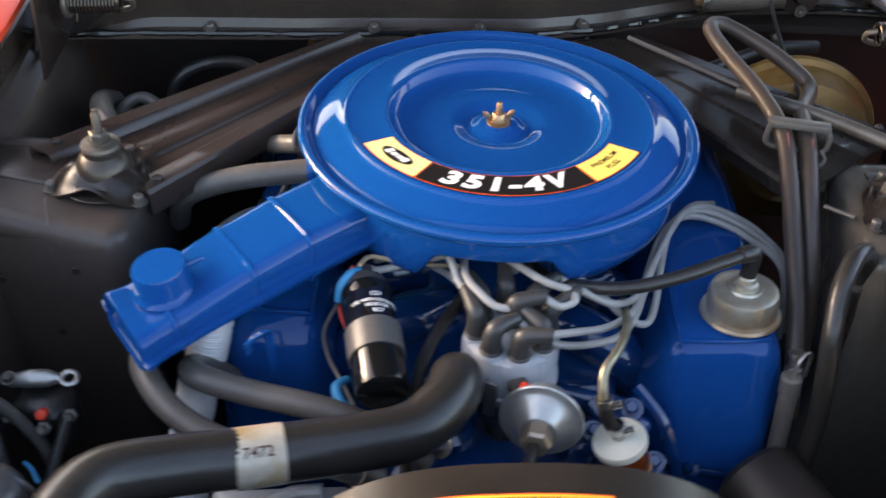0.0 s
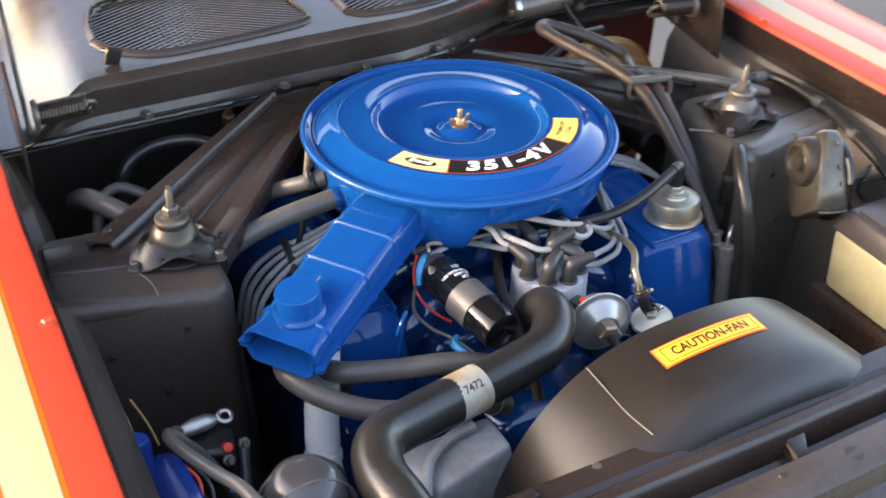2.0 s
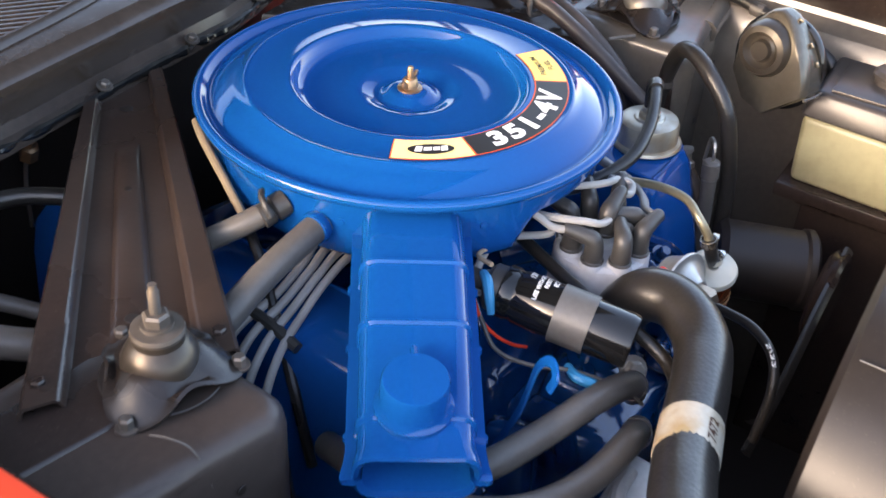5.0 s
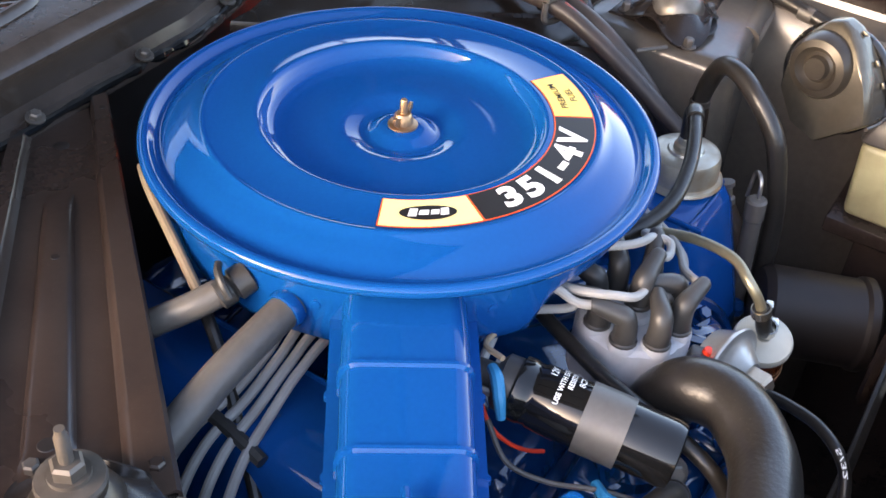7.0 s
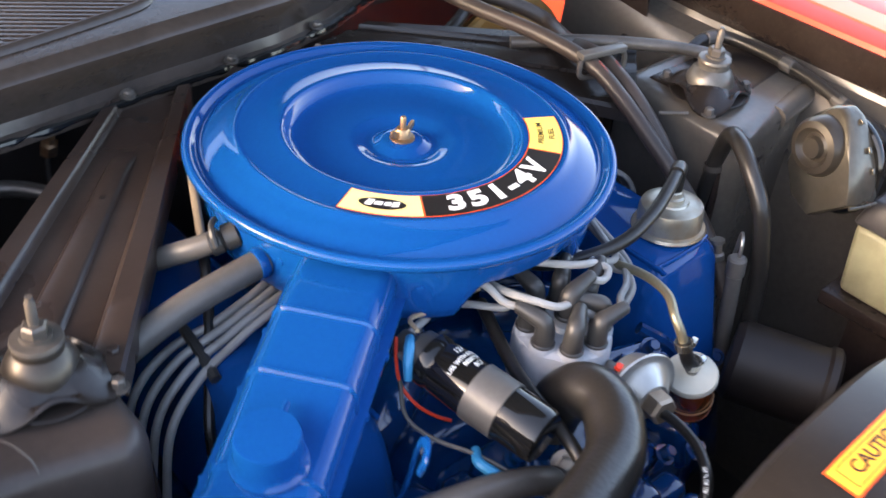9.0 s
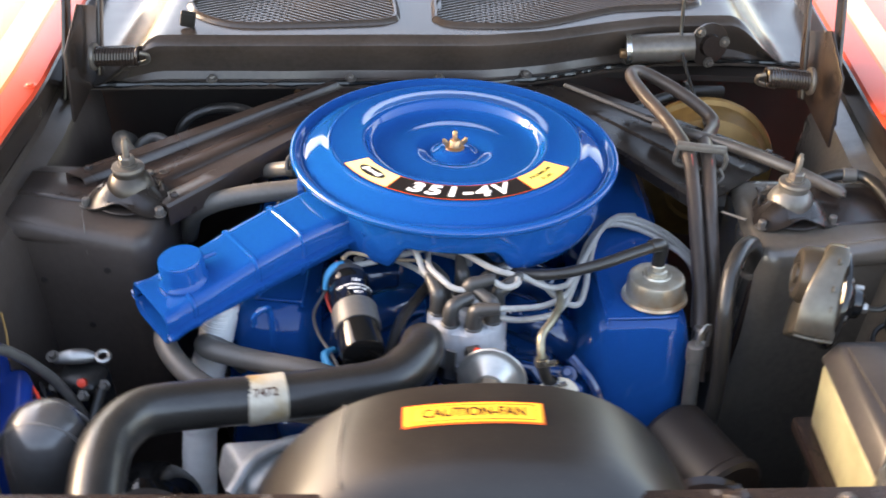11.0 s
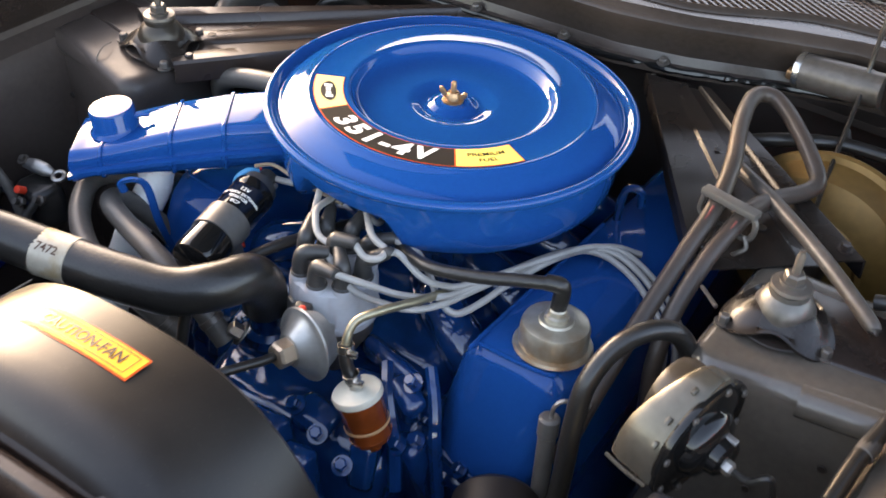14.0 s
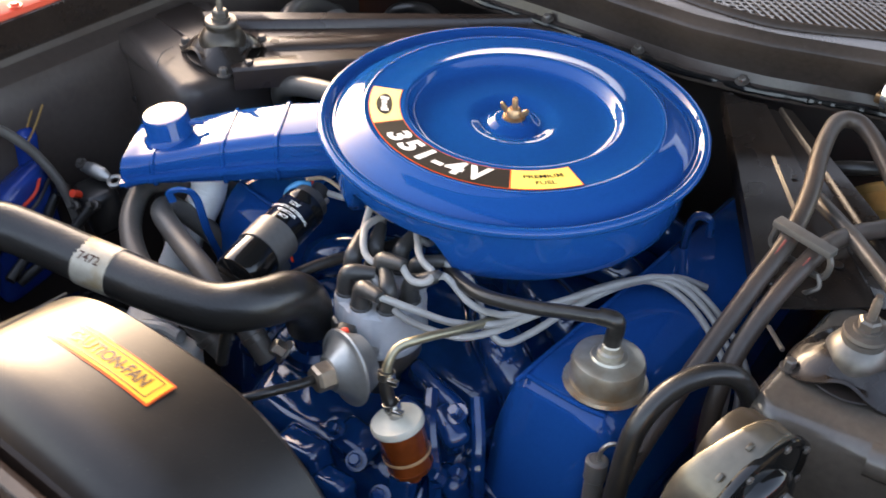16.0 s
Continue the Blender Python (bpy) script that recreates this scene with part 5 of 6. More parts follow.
lead(6, (0.95, -0.12, 0.003), [(0.077, -0.236, 0.903), (0.106, -0.220, 0.896), (0.132, -0.194, 0.892), (0.147, -0.158, 0.889), (0.176, -0.068, 0.888), (0.204, -0.026, 0.888), (0.238, -0.016, 0.882), (0.28, -0.026, 0.868), (0.322, -0.05, 0.84), (0.332, -0.07, 0.76)])
lead(7, (-0.75, 0.65, 0.003), [(0.001, -0.226, 0.921), (-0.016, -0.214, 0.927), (-0.029, -0.191, 0.928), (-0.035, -0.13, 0.915), (-0.07, -0.08, 0.89)])
lead(0, (0.9, 0.4, 0.010), [(0.079, -0.195, 0.920), (0.108, -0.195, 0.906), (0.128, -0.185, 0.899), (0.145, -0.158, 0.893), (0.190, -0.055, 0.893), (0.216, -0.014, 0.892), (0.250, 0.000, 0.884), (0.30, -0.010, 0.862), (0.342, -0.03, 0.82), (0.350, -0.04, 0.75)])
lead(1, (0.8, 0.6, 0.004), [(0.082, -0.172, 0.913), (0.105, -0.178, 0.900), (0.128, -0.190, 0.884), (0.150, -0.190, 0.877), (0.162, -0.162, 0.880), (0.172, -0.115, 0.886), (0.190, -0.05, 0.888), (0.22, 0.0, 0.886), (0.25, 0.02, 0.878)])
lead(5, (0.8, 0.55, 0.0), [(0.030, -0.239, 0.908), (0.045, -0.243, 0.898), (0.070, -0.241, 0.890), (0.098, -0.230, 0.885), (0.121, -0.217, 0.884), (0.138, -0.190, 0.885), (0.151, -0.153, 0.887), (0.184, -0.060, 0.891), (0.210, -0.020, 0.890), (0.242, -0.008, 0.885), (0.29, -0.018, 0.866), (0.332, -0.042, 0.83), (0.341, -0.06, 0.76)])
lead(4, (-0.4, 0.9, 0.004), [(-0.036, -0.192, 0.922), (-0.046, -0.172, 0.934), (-0.065, -0.145, 0.925), (-0.12, -0.12, 0.885)])
lead(3, (-0.5, 0.85, 0.002), [(-0.025, -0.185, 0.905), (-0.05, -0.15, 0.898), (-0.10, -0.10, 0.885)])
lead(2, (-0.1, 1.0, 0.004), [(0.02, -0.155, 0.908), (0.0, -0.12, 0.895), (-0.05, -0.08, 0.88)])
lead(8, (0.95, 0.05, 0.004), [(0.059, -0.225, 0.924), (0.073, -0.219, 0.926), (0.069, -0.206, 0.928), (0.045, -0.198, 0.931), (-0.01, -0.150, 0.928), (-0.06, -0.150, 0.915), (-0.10, -0.158, 0.907), (-0.128, -0.166, 0.906)], "grey lead joining the coil to the distributor centre")
for k in range(4):
    dy = 0.013 * k
    hose("plug_wire", [(-0.10, -0.07 + dy, 0.895), (-0.150, -0.052 + dy, 0.892), (-0.195, -0.056 + dy * 0.8, 0.890), (-0.235, -0.062 + dy * 0.9, 0.880), (-0.275, -0.068 + dy * 1.3, 0.862), (-0.31, -0.08 + dy * 1.6, 0.83), (-0.325, -0.09 + dy * 2, 0.76)], 0.0040, WIRE, "grey plug wire running beneath the air cleaner pan", "ignition lead", 10, 8, "plug wires")
hose("wire_separator", [(-0.262, -0.078, 0.866), (-0.258, -0.045, 0.872), (-0.255, -0.012, 0.874)], 0.0055, BOOT, "small dark plastic plug wire separator", "wire clip", 8, 6)

# ---- hoses round the air cleaner ----
ph = thing("breather_hose", (0.253, -0.155, 0.92), "dark brown rubber breather hose on the oil cap", "hose")
part("elbow", tube([(0.2465, -0.159, 0.918), (0.2475, -0.158, 0.938), (0.245, -0.160, 0.9465), (0.232, -0.166, 0.9475)], (0.0082, 0.0085, 0.0085, 0.0082), 14), RUBBER, ph)
part("hose", tube([(0.240, -0.1625, 0.9475), (0.21, -0.176, 0.944), (0.17, -0.190, 0.936), (0.125, -0.196, 0.926), (0.085, -0.185, 0.916), (0.05, -0.16, 0.906), (0.03, -0.12, 0.90)], 0.0068, 14), RUBBER, ph)
g1 = thing("intake_hose", (-0.26, -0.043, 0.91), "grey rubber hose plugged onto the air cleaner pan", "hose")
part("hose", tube([(-0.186, -0.042, 0.941), (-0.205, -0.0415, 0.9375), (-0.26, -0.043, 0.929), (-0.304, -0.045, 0.917), (-0.335, -0.04, 0.895), (-0.35, -0.02, 0.85)], 0.0128, 18), RUBBER_GREY, g1)
part("collar", lathe([(0.0145, -0.004), (0.0155, 0), (0.0145, 0.004)], (-0.193, -0.042, 0.940), (1, 0, 0.1), 22), BLUE, g1)
g2 = thing("vacuum_fitting", (-0.21, 0.0, 0.93), "black vacuum fitting with a grey hose on the air cleaner pan", "hose fitting")
part("valve", lathe([(0.008, -0.012), (0.0125, -0.010), (0.0125, 0.002), (0.009, 0.004), (0.0115, 0.006), (0.0115, 0.016), (0.007, 0.018), (0, 0.018)], (-0.200, -0.002, 0.947), (-0.9, 0.35, -0.35), 18), BOOT, g2)
part("hose", tube([(-0.212, 0.004, 0.943), (-0.228, 0.016, 0.934), (-0.245, 0.035, 0.921), (-0.262, 0.06, 0.90), (-0.27, 0.09, 0.86)], 0.0105, 14), RUBBER_GREY, g2)
part("clip", tube([(-0.205, 0.01, 0.962), (-0.212, 0.004, 0.962), (-0.216, -0.004, 0.957), (-0.216, -0.010, 0.948)], 0.003, 8), BOOT, g2)
hose("vacuum_line", [(-0.155, 0.14, 0.962), (-0.168, 0.118, 0.955), (-0.188, 0.075, 0.942), (-0.207, 0.032, 0.926)], 0.0042, TAN, "tan rubber vacuum line behind the air cleaner", "hose", 10)
hose("vacuum_line", [(-0.207, 0.032, 0.926), (-0.225, -0.005, 0.900), (-0.243, -0.035, 0.872), (-0.262, -0.065, 0.846), (-0.278, -0.09, 0.82), (-0.283, -0.11, 0.76)], 0.0050, RUBBER, "dark rubber vacuum line beside the plug wires", "hose", 10)
hose("vent_line", [(-0.02, -0.15, 0.885), (-0.058, -0.238, 0.884), (-0.070, -0.30, 0.878), (-0.075, -0.34, 0.862), (-0.072, -0.36, 0.82)], 0.0062, RUBBER, "black rubber hose passing behind the coil", "hose", 12)
vh = thing("vacuum_hose", (0.02, -0.38, 0.85), "black vacuum hose with white printing, on the vacuum unit", "hose")
VP = [(0.037, -0.330, 0.853), (0.034, -0.350, 0.857), (0.022, -0.382, 0.861), (0.004, -0.408, 0.854), (-0.014, -0.420, 0.830), (-0.028, -0.42, 0.78)]
part("hose", tube(VP, 0.0048, 12), RUBBER, vh)
line = curve_points(VP, 8)
p, q = line[20], line[28]
t = (q - p).normalized()
sidew = t.cross(Vector((-0.6, -0.1, 0.8))).normalized()
nrm = sidew.cross(t)
bm = lettering("5/32", 0.007, 0.0001)
for v in bm.verts:
    s = (v.co.x + 0.008) / 0.016 * 8 + 20
    i = max(0, min(len(line) - 2, int(s)))
    v.co = line[i].lerp(line[i + 1], s - i) + sidew * v.co.y * 0.7 + nrm * 0.0049
part("printed_text", bm, DECAL_WHITE, vh, "white printed 5/32", smooth=0)

# ---- wires at the coil ----
hose("coil_wire", [(-0.138, -0.168, 0.915), (-0.147, -0.180, 0.902), (-0.150, -0.192, 0.884), (-0.143, -0.205, 0.868), (-0.130, -0.215, 0.855), (-0.116, -0.222, 0.846)], 0.0017, RED, "thin red wire at the ignition coil", "wire", 8)
hose("coil_wire", [(-0.150, -0.190, 0.888), (-0.162, -0.215, 0.872), (-0.155, -0.245, 0.866), (-0.138, -0.280, 0.866), (-0.115, -0.315, 0.850), (-0.09, -0.33, 0.82)], 0.0020, RUBBER_GREY, "thin brown wire at the ignition coil", "wire", 8)
cn = part("connector", tube([(-0.131, -0.178, 0.918), (-0.139, -0.187, 0.919), (-0.147, -0.195, 0.911), (-0.150, -0.200, 0.896)], (0.004, 0.005, 0.0046, 0.0035), 10), CYAN)
tagged(cn, "light blue plastic terminal sleeve on the coil", "wire connector")
cn = part("connector", tube([(-0.130, -0.300, 0.855), (-0.138, -0.298, 0.862), (-0.143, -0.285, 0.866), (-0.134, -0.272, 0.864)], (0.004, 0.0048, 0.0048, 0.004), 10), CYAN)
tagged(cn, "light blue plastic wire connector below the coil", "wire connector")
hose("coil_wire", [(-0.13, -0.185, 0.93), (-0.12, -0.165, 0.925), (-0.085, -0.16, 0.915), (-0.03, -0.155, 0.91)], 0.0022, TAN, "thin tan wire passing under the pan", "wire", 8)

# ---- passenger side: solenoid, washer tank, cables ----
so = thing("starter_solenoid", (-0.44, -0.25, 0.74), "black starter solenoid with plated bracket and a red terminal", "solenoid")
part("body", box((0.055, 0.045, 0.060), (-0.428, -0.262, 0.785), (8, 0, -15), 0.010, 3), RUBBER, so)
part("bracket", tube([(-0.4600, -0.2594, 0.8270), (-0.4540, -0.2592, 0.8285), (-0.4400, -0.2575, 0.8300), (-0.4250, -0.2545, 0.8290), (-0.4150, -0.2520, 0.8270)], (0.0062, 0.0068, 0.0092, 0.0088, 0.0050), 14, 8, flat=0.55), STEEL, so, "rusty plated mounting bracket")
part("mount_ear", lathe([(0.0048, -0.0015), (0.0048, 0.0018), (0.0070, 0.0028), (0.0096, 0.0018), (0.0100, 0), (0.0096, -0.0015), (0.0048, -0.0015)], (-0.4055, -0.2506, 0.8262), (0.1, -0.3, 1), 22, close=False), STEEL, so)
part("bracket_bolt", hexbolt((-0.4600, -0.2600, 0.8310), (0, -0.4, 1), 0.009, 0.005), GREASY, so)
part("bracket_leg", solid([(-0.452, -0.252, 0.806), (-0.416, -0.247, 0.806), (-0.416, -0.243, 0.806), (-0.452, -0.248, 0.806), (-0.450, -0.256, 0.828), (-0.418, -0.251, 0.828), (-0.418, -0.247, 0.827), (-0.450, -0.252, 0.827)], 0.001), GREASY, so)
part("red_terminal", lathe([(0.005, 0), (0.005, 0.012), (0, 0.013)], (-0.417, -0.293, 0.822), (0.1, -0.8, 0.6), 12), RED, so)
for x, y, z in ((-0.396, -0.285, 0.812), (-0.452, -0.290, 0.812), (-0.417, -0.299, 0.808)):
    part("terminal", lathe([(0.007, 0), (0.007, 0.005), (0.004, 0.006), (0.004, 0.014), (0, 0.014)], (x, y, z), (0.1, -0.8, 0.6), 6), GREASY, so)
for pts, r, mat in (([(-0.398, -0.292, 0.812), (-0.404, -0.315, 0.79), (-0.41, -0.345, 0.765), (-0.42, -0.39, 0.74)], 0.0062, RUBBER), ([(-0.452, -0.296, 0.812), (-0.465, -0.30, 0.80), (-0.44, -0.345, 0.772), (-0.42, -0.40, 0.75)], 0.0065, RUBBER),
                    ([(-0.430, -0.560, 0.955), (-0.442, -0.494, 0.955), (-0.459, -0.444, 0.942), (-0.473, -0.406, 0.934), (-0.481, -0.366, 0.920), (-0.479, -0.340, 0.905), (-0.470, -0.322, 0.882), (-0.461, -0.310, 0.860), (-0.4432, -0.300, 0.8256), (-0.4223, -0.300, 0.7812), (-0.41, -0.31, 0.74)], 0.0062, RUBBER_GREY)):
    hose("battery_cable", pts, r, mat, "thick grey starter cable at the solenoid", "cable", 12, 8, "starter cables")
for pts, mat in (([(-0.470, -0.31, 0.835), (-0.455, -0.33, 0.822), (-0.462, -0.36, 0.80), (-0.47, -0.38, 0.77)], RED), ([(-0.46, -0.305, 0.83), (-0.445, -0.335, 0.815), (-0.452, -0.37, 0.79), (-0.46, -0.39, 0.76)], RUBBER)):
    hose("small_wire", pts, 0.0022, mat, "thin loose wire beside the solenoid", "wire", 8)
hose("small_wire", [(-0.452, -0.112, 0.940), (-0.447, -0.128, 0.942), (-0.442, -0.142, 0.936), (-0.440, -0.153, 0.915), (-0.438, -0.154, 0.895)], 0.0007, RUBBER_GREY, "thin pale wire hanging over the tower edge", "wire", 6)
hose("cable_tie", [(-0.425, -0.335, 0.800), (-0.416, -0.343, 0.800), (-0.408, -0.353, 0.794)], 0.0022, CYAN, "bright blue cable tie", "cable tie", 6)
tank = thing("washer_tank", (-0.5, -0.365, 0.76), "blue plastic washer tank with a silver cap", "washer tank")
part("bag", solid([(-0.545, -0.290, 0.69), (-0.462, -0.290, 0.69), (-0.446, -0.400, 0.68), (-0.535, -0.40, 0.68), (-0.536, -0.288, 0.832), (-0.470, -0.296, 0.858), (-0.452, -0.372, 0.835), (-0.530, -0.382, 0.805)], 0.018, 4), BLUEBAG, tank)
part("neck", tube([(-0.507, -0.306, 0.800), (-0.5075, -0.304, 0.835), (-0.507, -0.301, 0.866), (-0.507, -0.2995, 0.874), (-0.507, -0.299, 0.878)], (0.0175, 0.0155, 0.0150, 0.0125, 0.006), 22), BLUEBAG, tank)
part("cap", tube([(-0.5296, -0.3412, 0.864), (-0.5294, -0.340, 0.868), (-0.5282, -0.330, 0.902), (-0.5278, -0.328, 0.9072)], (0.0070, 0.0095, 0.0095, 0.0090), 20), BRIGHT, tank, "bright silver cylinder cap")
part("cap_stem", tube([(-0.5297, -0.342, 0.866), (-0.527, -0.345, 0.845), (-0.520, -0.345, 0.822)], 0.0060, 10), BLUEBAG, tank)
hose("washer_tube", [(-0.5065, -0.2985, 0.872), (-0.510, -0.285, 0.892), (-0.518, -0.270, 0.905)], 0.0014, GOLD, "thin yellowed washer tube above the tank", "hose", 8, group="washer tubes")
hose("washer_tube", [(-0.486, -0.312, 0.868), (-0.492, -0.292, 0.885), (-0.502, -0.272, 0.902)], 0.0014, GOLD, "thin yellowed washer tube above the tank", "hose", 8, group="washer tubes")

alt = thing("alternator_bracket", (-0.2, -0.37, 0.7), "grey cast bracket and pulley guard beneath the radiator hose", "bracket")
part("plate", solid([(-0.265, -0.345, 0.74), (-0.12, -0.345, 0.75), (-0.115, -0.40, 0.73), (-0.23, -0.42, 0.72), (-0.255, -0.340, 0.785), (-0.125, -0.340, 0.800), (-0.118, -0.388, 0.79), (-0.215, -0.405, 0.775)], 0.008, 3), GREYCAST, alt)
part("rib", tube([(-0.235, -0.41, 0.772), (-0.215, -0.375, 0.789), (-0.18, -0.355, 0.797), (-0.15, -0.352, 0.801)], 0.007, 10), GREYCAST, alt)
al = thing("alternator", (-0.33, -0.36, 0.66), "black alternator with an aluminium pulley end", "alternator")
part("body", lathe([(0, 0), (0.05, 0.003), (0.058, 0.015), (0.058, 0.055), (0.05, 0.07), (0, 0.072)], (-0.345, -0.32, 0.675), (0.1, -1, 0.15), 32), BLACK_GLOSS, al)
part("end_cover", lathe([(0.055, 0.06), (0.056, 0.08), (0.045, 0.095), (0.02, 0.10), (0, 0.10)], (-0.345, -0.32, 0.675), (0.1, -1, 0.15), 32), GREASY, al)
for k in range(6):
    a = radians(60 * k)
    part("bolt", hexbolt((-0.345 + 0.01 + 0.04 * math.cos(a), -0.41, 0.69 + 0.04 * math.sin(a)), (0.1, -1, 0.15), 0.009, 0.008), GREASY, al)

fc = thing("filler_dome", (-0.387, -0.475, 0.62), "shiny dark grey moulded filler dome beside the radiator hose", "filler dome")
part("shell", lathe([(0.041, 0.62), (0.0415, 0.888), (0.0405, 0.908), (0.0368, 0.9245), (0.030, 0.936), (0.019, 0.943), (0, 0.945)], (-0.387, -0.478, 0), steps=40), FILLERGREY, fc)
for y in (-0.014, 0.016):
    part("band", tube([(-0.387 + 0.0420 * math.cos(a), -0.478 + y, 0.9025 + 0.0425 * math.sin(a) - 14 * y * y) for a in [radians(180 - 15 * k) for k in range(13)]], 0.0030, 8, 3, flat=0.6), CLAMPGREY, fc, "pale grey moulded band")

# ---- behind the passenger tower ----
hose("heater_pipe", [(-0.37, 0.02, 0.88), (-0.40, 0.035, 0.902), (-0.43, 0.055, 0.914), (-0.455, 0.09, 0.918), (-0.472, 0.14, 0.905), (-0.48, 0.20, 0.87)], 0.0135, RUBBER_GREY, "dull grey heater pipe running under the brace", "hose", 18)
hose("heater_loop", [(-0.40, 0.22, 0.80), (-0.412, 0.228, 0.86), (-0.398, 0.236, 0.892), (-0.36, 0.246, 0.906), (-0.31, 0.225, 0.916), (-0.27, 0.18, 0.915), (-0.23, 0.15, 0.90)], 0.0085, RUBBER, "dark hose looping below the cowl", "hose", 12)
hose("heater_loop", [(-0.47, 0.12, 0.84), (-0.455, 0.15, 0.885), (-0.43, 0.16, 0.90), (-0.40, 0.14, 0.895), (-0.37, 0.10, 0.88)], 0.0075, RUBBER_GREY, "dull grey hose looping beside the tower", "hose", 12)
tv = thing("brass_tee", (-0.237, 0.302, 0.90), "small brass tee fitting under the cowl", "fitting")
part("body", lathe([(0.0095, 0), (0.0095, 0.016), (0.006, 0.018), (0.006, 0.026), (0, 0.026)], (-0.237, 0.298, 0.896), (0, -0.4, 1), 6), BRASS, tv)
part("rod", tube([(-0.237, 0.300, 0.90), (-0.236, 0.312, 0.86), (-0.234, 0.32, 0.80)], 0.0022, 8), STEEL, tv)

# ---- driver side: booster, wiper motor, hoses ----
bo = thing("brake_booster", (0.385, 0.24, 0.74), "gold zinc plated brake booster drum", "brake booster")
part("shell", lathe([(0, -0.045), (0.05, -0.045), (0.085, -0.036), (0.104, -0.020), (0.110, -0.006), (0.117, -0.003), (0.119, 0.002), (0.117, 0.007), (0.110, 0.010), (0.100, 0.04), (0.06, 0.06), (0, 0.062)], (0.385, 0.245, 0.835), (0, -1, 0.02), 64), GOLD, bo)
part("stamped_ring", lathe([(0.055, 0.061), (0.06, 0.066), (0.066, 0.061)], (0.385, 0.245, 0.835), (0, -1, 0.02), 48, close=False), GOLD, bo)
part("master_cylinder", lathe([(0, 0.05), (0.026, 0.055), (0.026, 0.17), (0.02, 0.175), (0, 0.175)], (0.385, 0.245, 0.835), (0, -1, 0.02), 28), DARK, bo)
wm = thing("wiper_motor", (0.33, 0.35, 0.95), "black wiper motor can with a bright end ring", "wiper motor")
part("can", lathe([(0, 0), (0.020, 0.001), (0.0225, 0.004), (0.0225, 0.085), (0.021, 0.09), (0.021, 0.105), (0, 0.105)], (0.272, 0.352, 0.982), (1, -0.04, 0.10), 32), GREASY, wm)
part("end_ring", lathe([(0.0228, 0.0), (0.0235, 0.003), (0.0228, 0.008)], (0.272, 0.352, 0.982), (1, -0.04, 0.10), 32, close=False), BRIGHT, wm)
part("mount_plate", lathe([(0.034, 0), (0.034, 0.004), (0.018, 0.006), (0.016, 0.014), (0, 0.014)], (0.402, 0.362, 0.992), (0.3, -1, 0.1), 24), BLACK, wm)
for x, z in ((0.385, 1.015), (0.425, 1.0), (0.405, 0.965)):
    part("bolt", hexbolt((x, 0.352, z), (0.2, -1, 0.1), 0.010, 0.008), GREASY, wm)
part("terminal", box((0.012, 0.014, 0.012), (0.268, 0.345, 0.978), (0, 0, 0), 0.002), BRASS, wm)

hb = thing("heater_hose_loop", (0.32, 0.03, 0.92), "dusty grey heater hoses looped together and held by a clip", "hose")
part("hose", tube([(0.302, -0.222, 0.790), (0.305, -0.185, 0.836), (0.308, -0.140, 0.875), (0.310, -0.080, 0.912), (0.312, -0.02, 0.945), (0.312, 0.032, 0.966), (0.298, 0.10, 0.978), (0.273, 0.175, 0.986), (0.262, 0.232, 0.990), (0.275, 0.252, 0.989), (0.297, 0.245, 0.984), (0.330, 0.215, 0.976), (0.358, 0.188, 0.965), (0.374, 0.168, 0.955), (0.370, 0.145, 0.952), (0.352, 0.105, 0.956), (0.343, 0.064, 0.963), (0.340, 0.035, 0.962), (0.334, -0.02, 0.943), (0.331, -0.075, 0.905), (0.334, -0.105, 0.86), (0.340, -0.112, 0.80), (0.344, -0.11, 0.72)], 0.0095, 14, 8, wobble=0.03), HOSEBROWN, hb)
part("red_stripe", tube([(0.3105, -0.075, 0.9235), (0.3125, -0.015, 0.9555), (0.3135, 0.022, 0.973)], 0.0014, 6), material("faded_red_stripe", (0.22, 0.05, 0.04), 0.6), hb)
part("red_stripe", tube([(0.3345, -0.072, 0.9145), (0.3365, -0.015, 0.9515), (0.341, 0.020, 0.968)], 0.0012, 6), material("faded_red_trace", (0.20, 0.05, 0.04), 0.6), hb)
part("clip_frame", tube([(0.297, 0.036, 0.974), (0.327, 0.030, 0.979), (0.357, 0.024, 0.974), (0.356, 0.022, 0.952), (0.327, 0.028, 0.950), (0.298, 0.034, 0.953), (0.297, 0.036, 0.974)], 0.0034, 8), GREASY, hb, "dark steel wire hose clip")
part("clip_pad", box((0.066, 0.014, 0.008), (0.327, 0.031, 0.979), (0, 0, -10), 0.002), RUBBER_GREY, hb)
part("clip_spring", tube([(0.352, 0.02, 0.955), (0.358, 0.016, 0.945), (0.352, 0.012, 0.938), (0.345, 0.014, 0.93)], 0.0025, 8), GREASY, hb)
hose("support_rod", [(0.285, 0.14, 0.957), (0.36, 0.083, 0.963), (0.44, 0.022, 0.960), (0.498, -0.022, 0.950), (0.505, -0.028, 0.948)], (0.0080, 0.0080, 0.0080, 0.0080, 0.004), GREASY, "bare grey steel tube crossing above the driver tower", "rod", 12)
vl = hose("vacuum_loop", [(0.318, -0.25, 0.70), (0.320, -0.246, 0.80), (0.317, -0.236, 0.865), (0.316, -0.222, 0.908), (0.324, -0.195, 0.936), (0.342, -0.164, 0.948), (0.362, -0.140, 0.938), (0.374, -0.125, 0.90), (0.372, -0.12, 0.84)], 0.0098, RUBBER, "black rubber hose looping over beside the valve cover", "hose", 14)
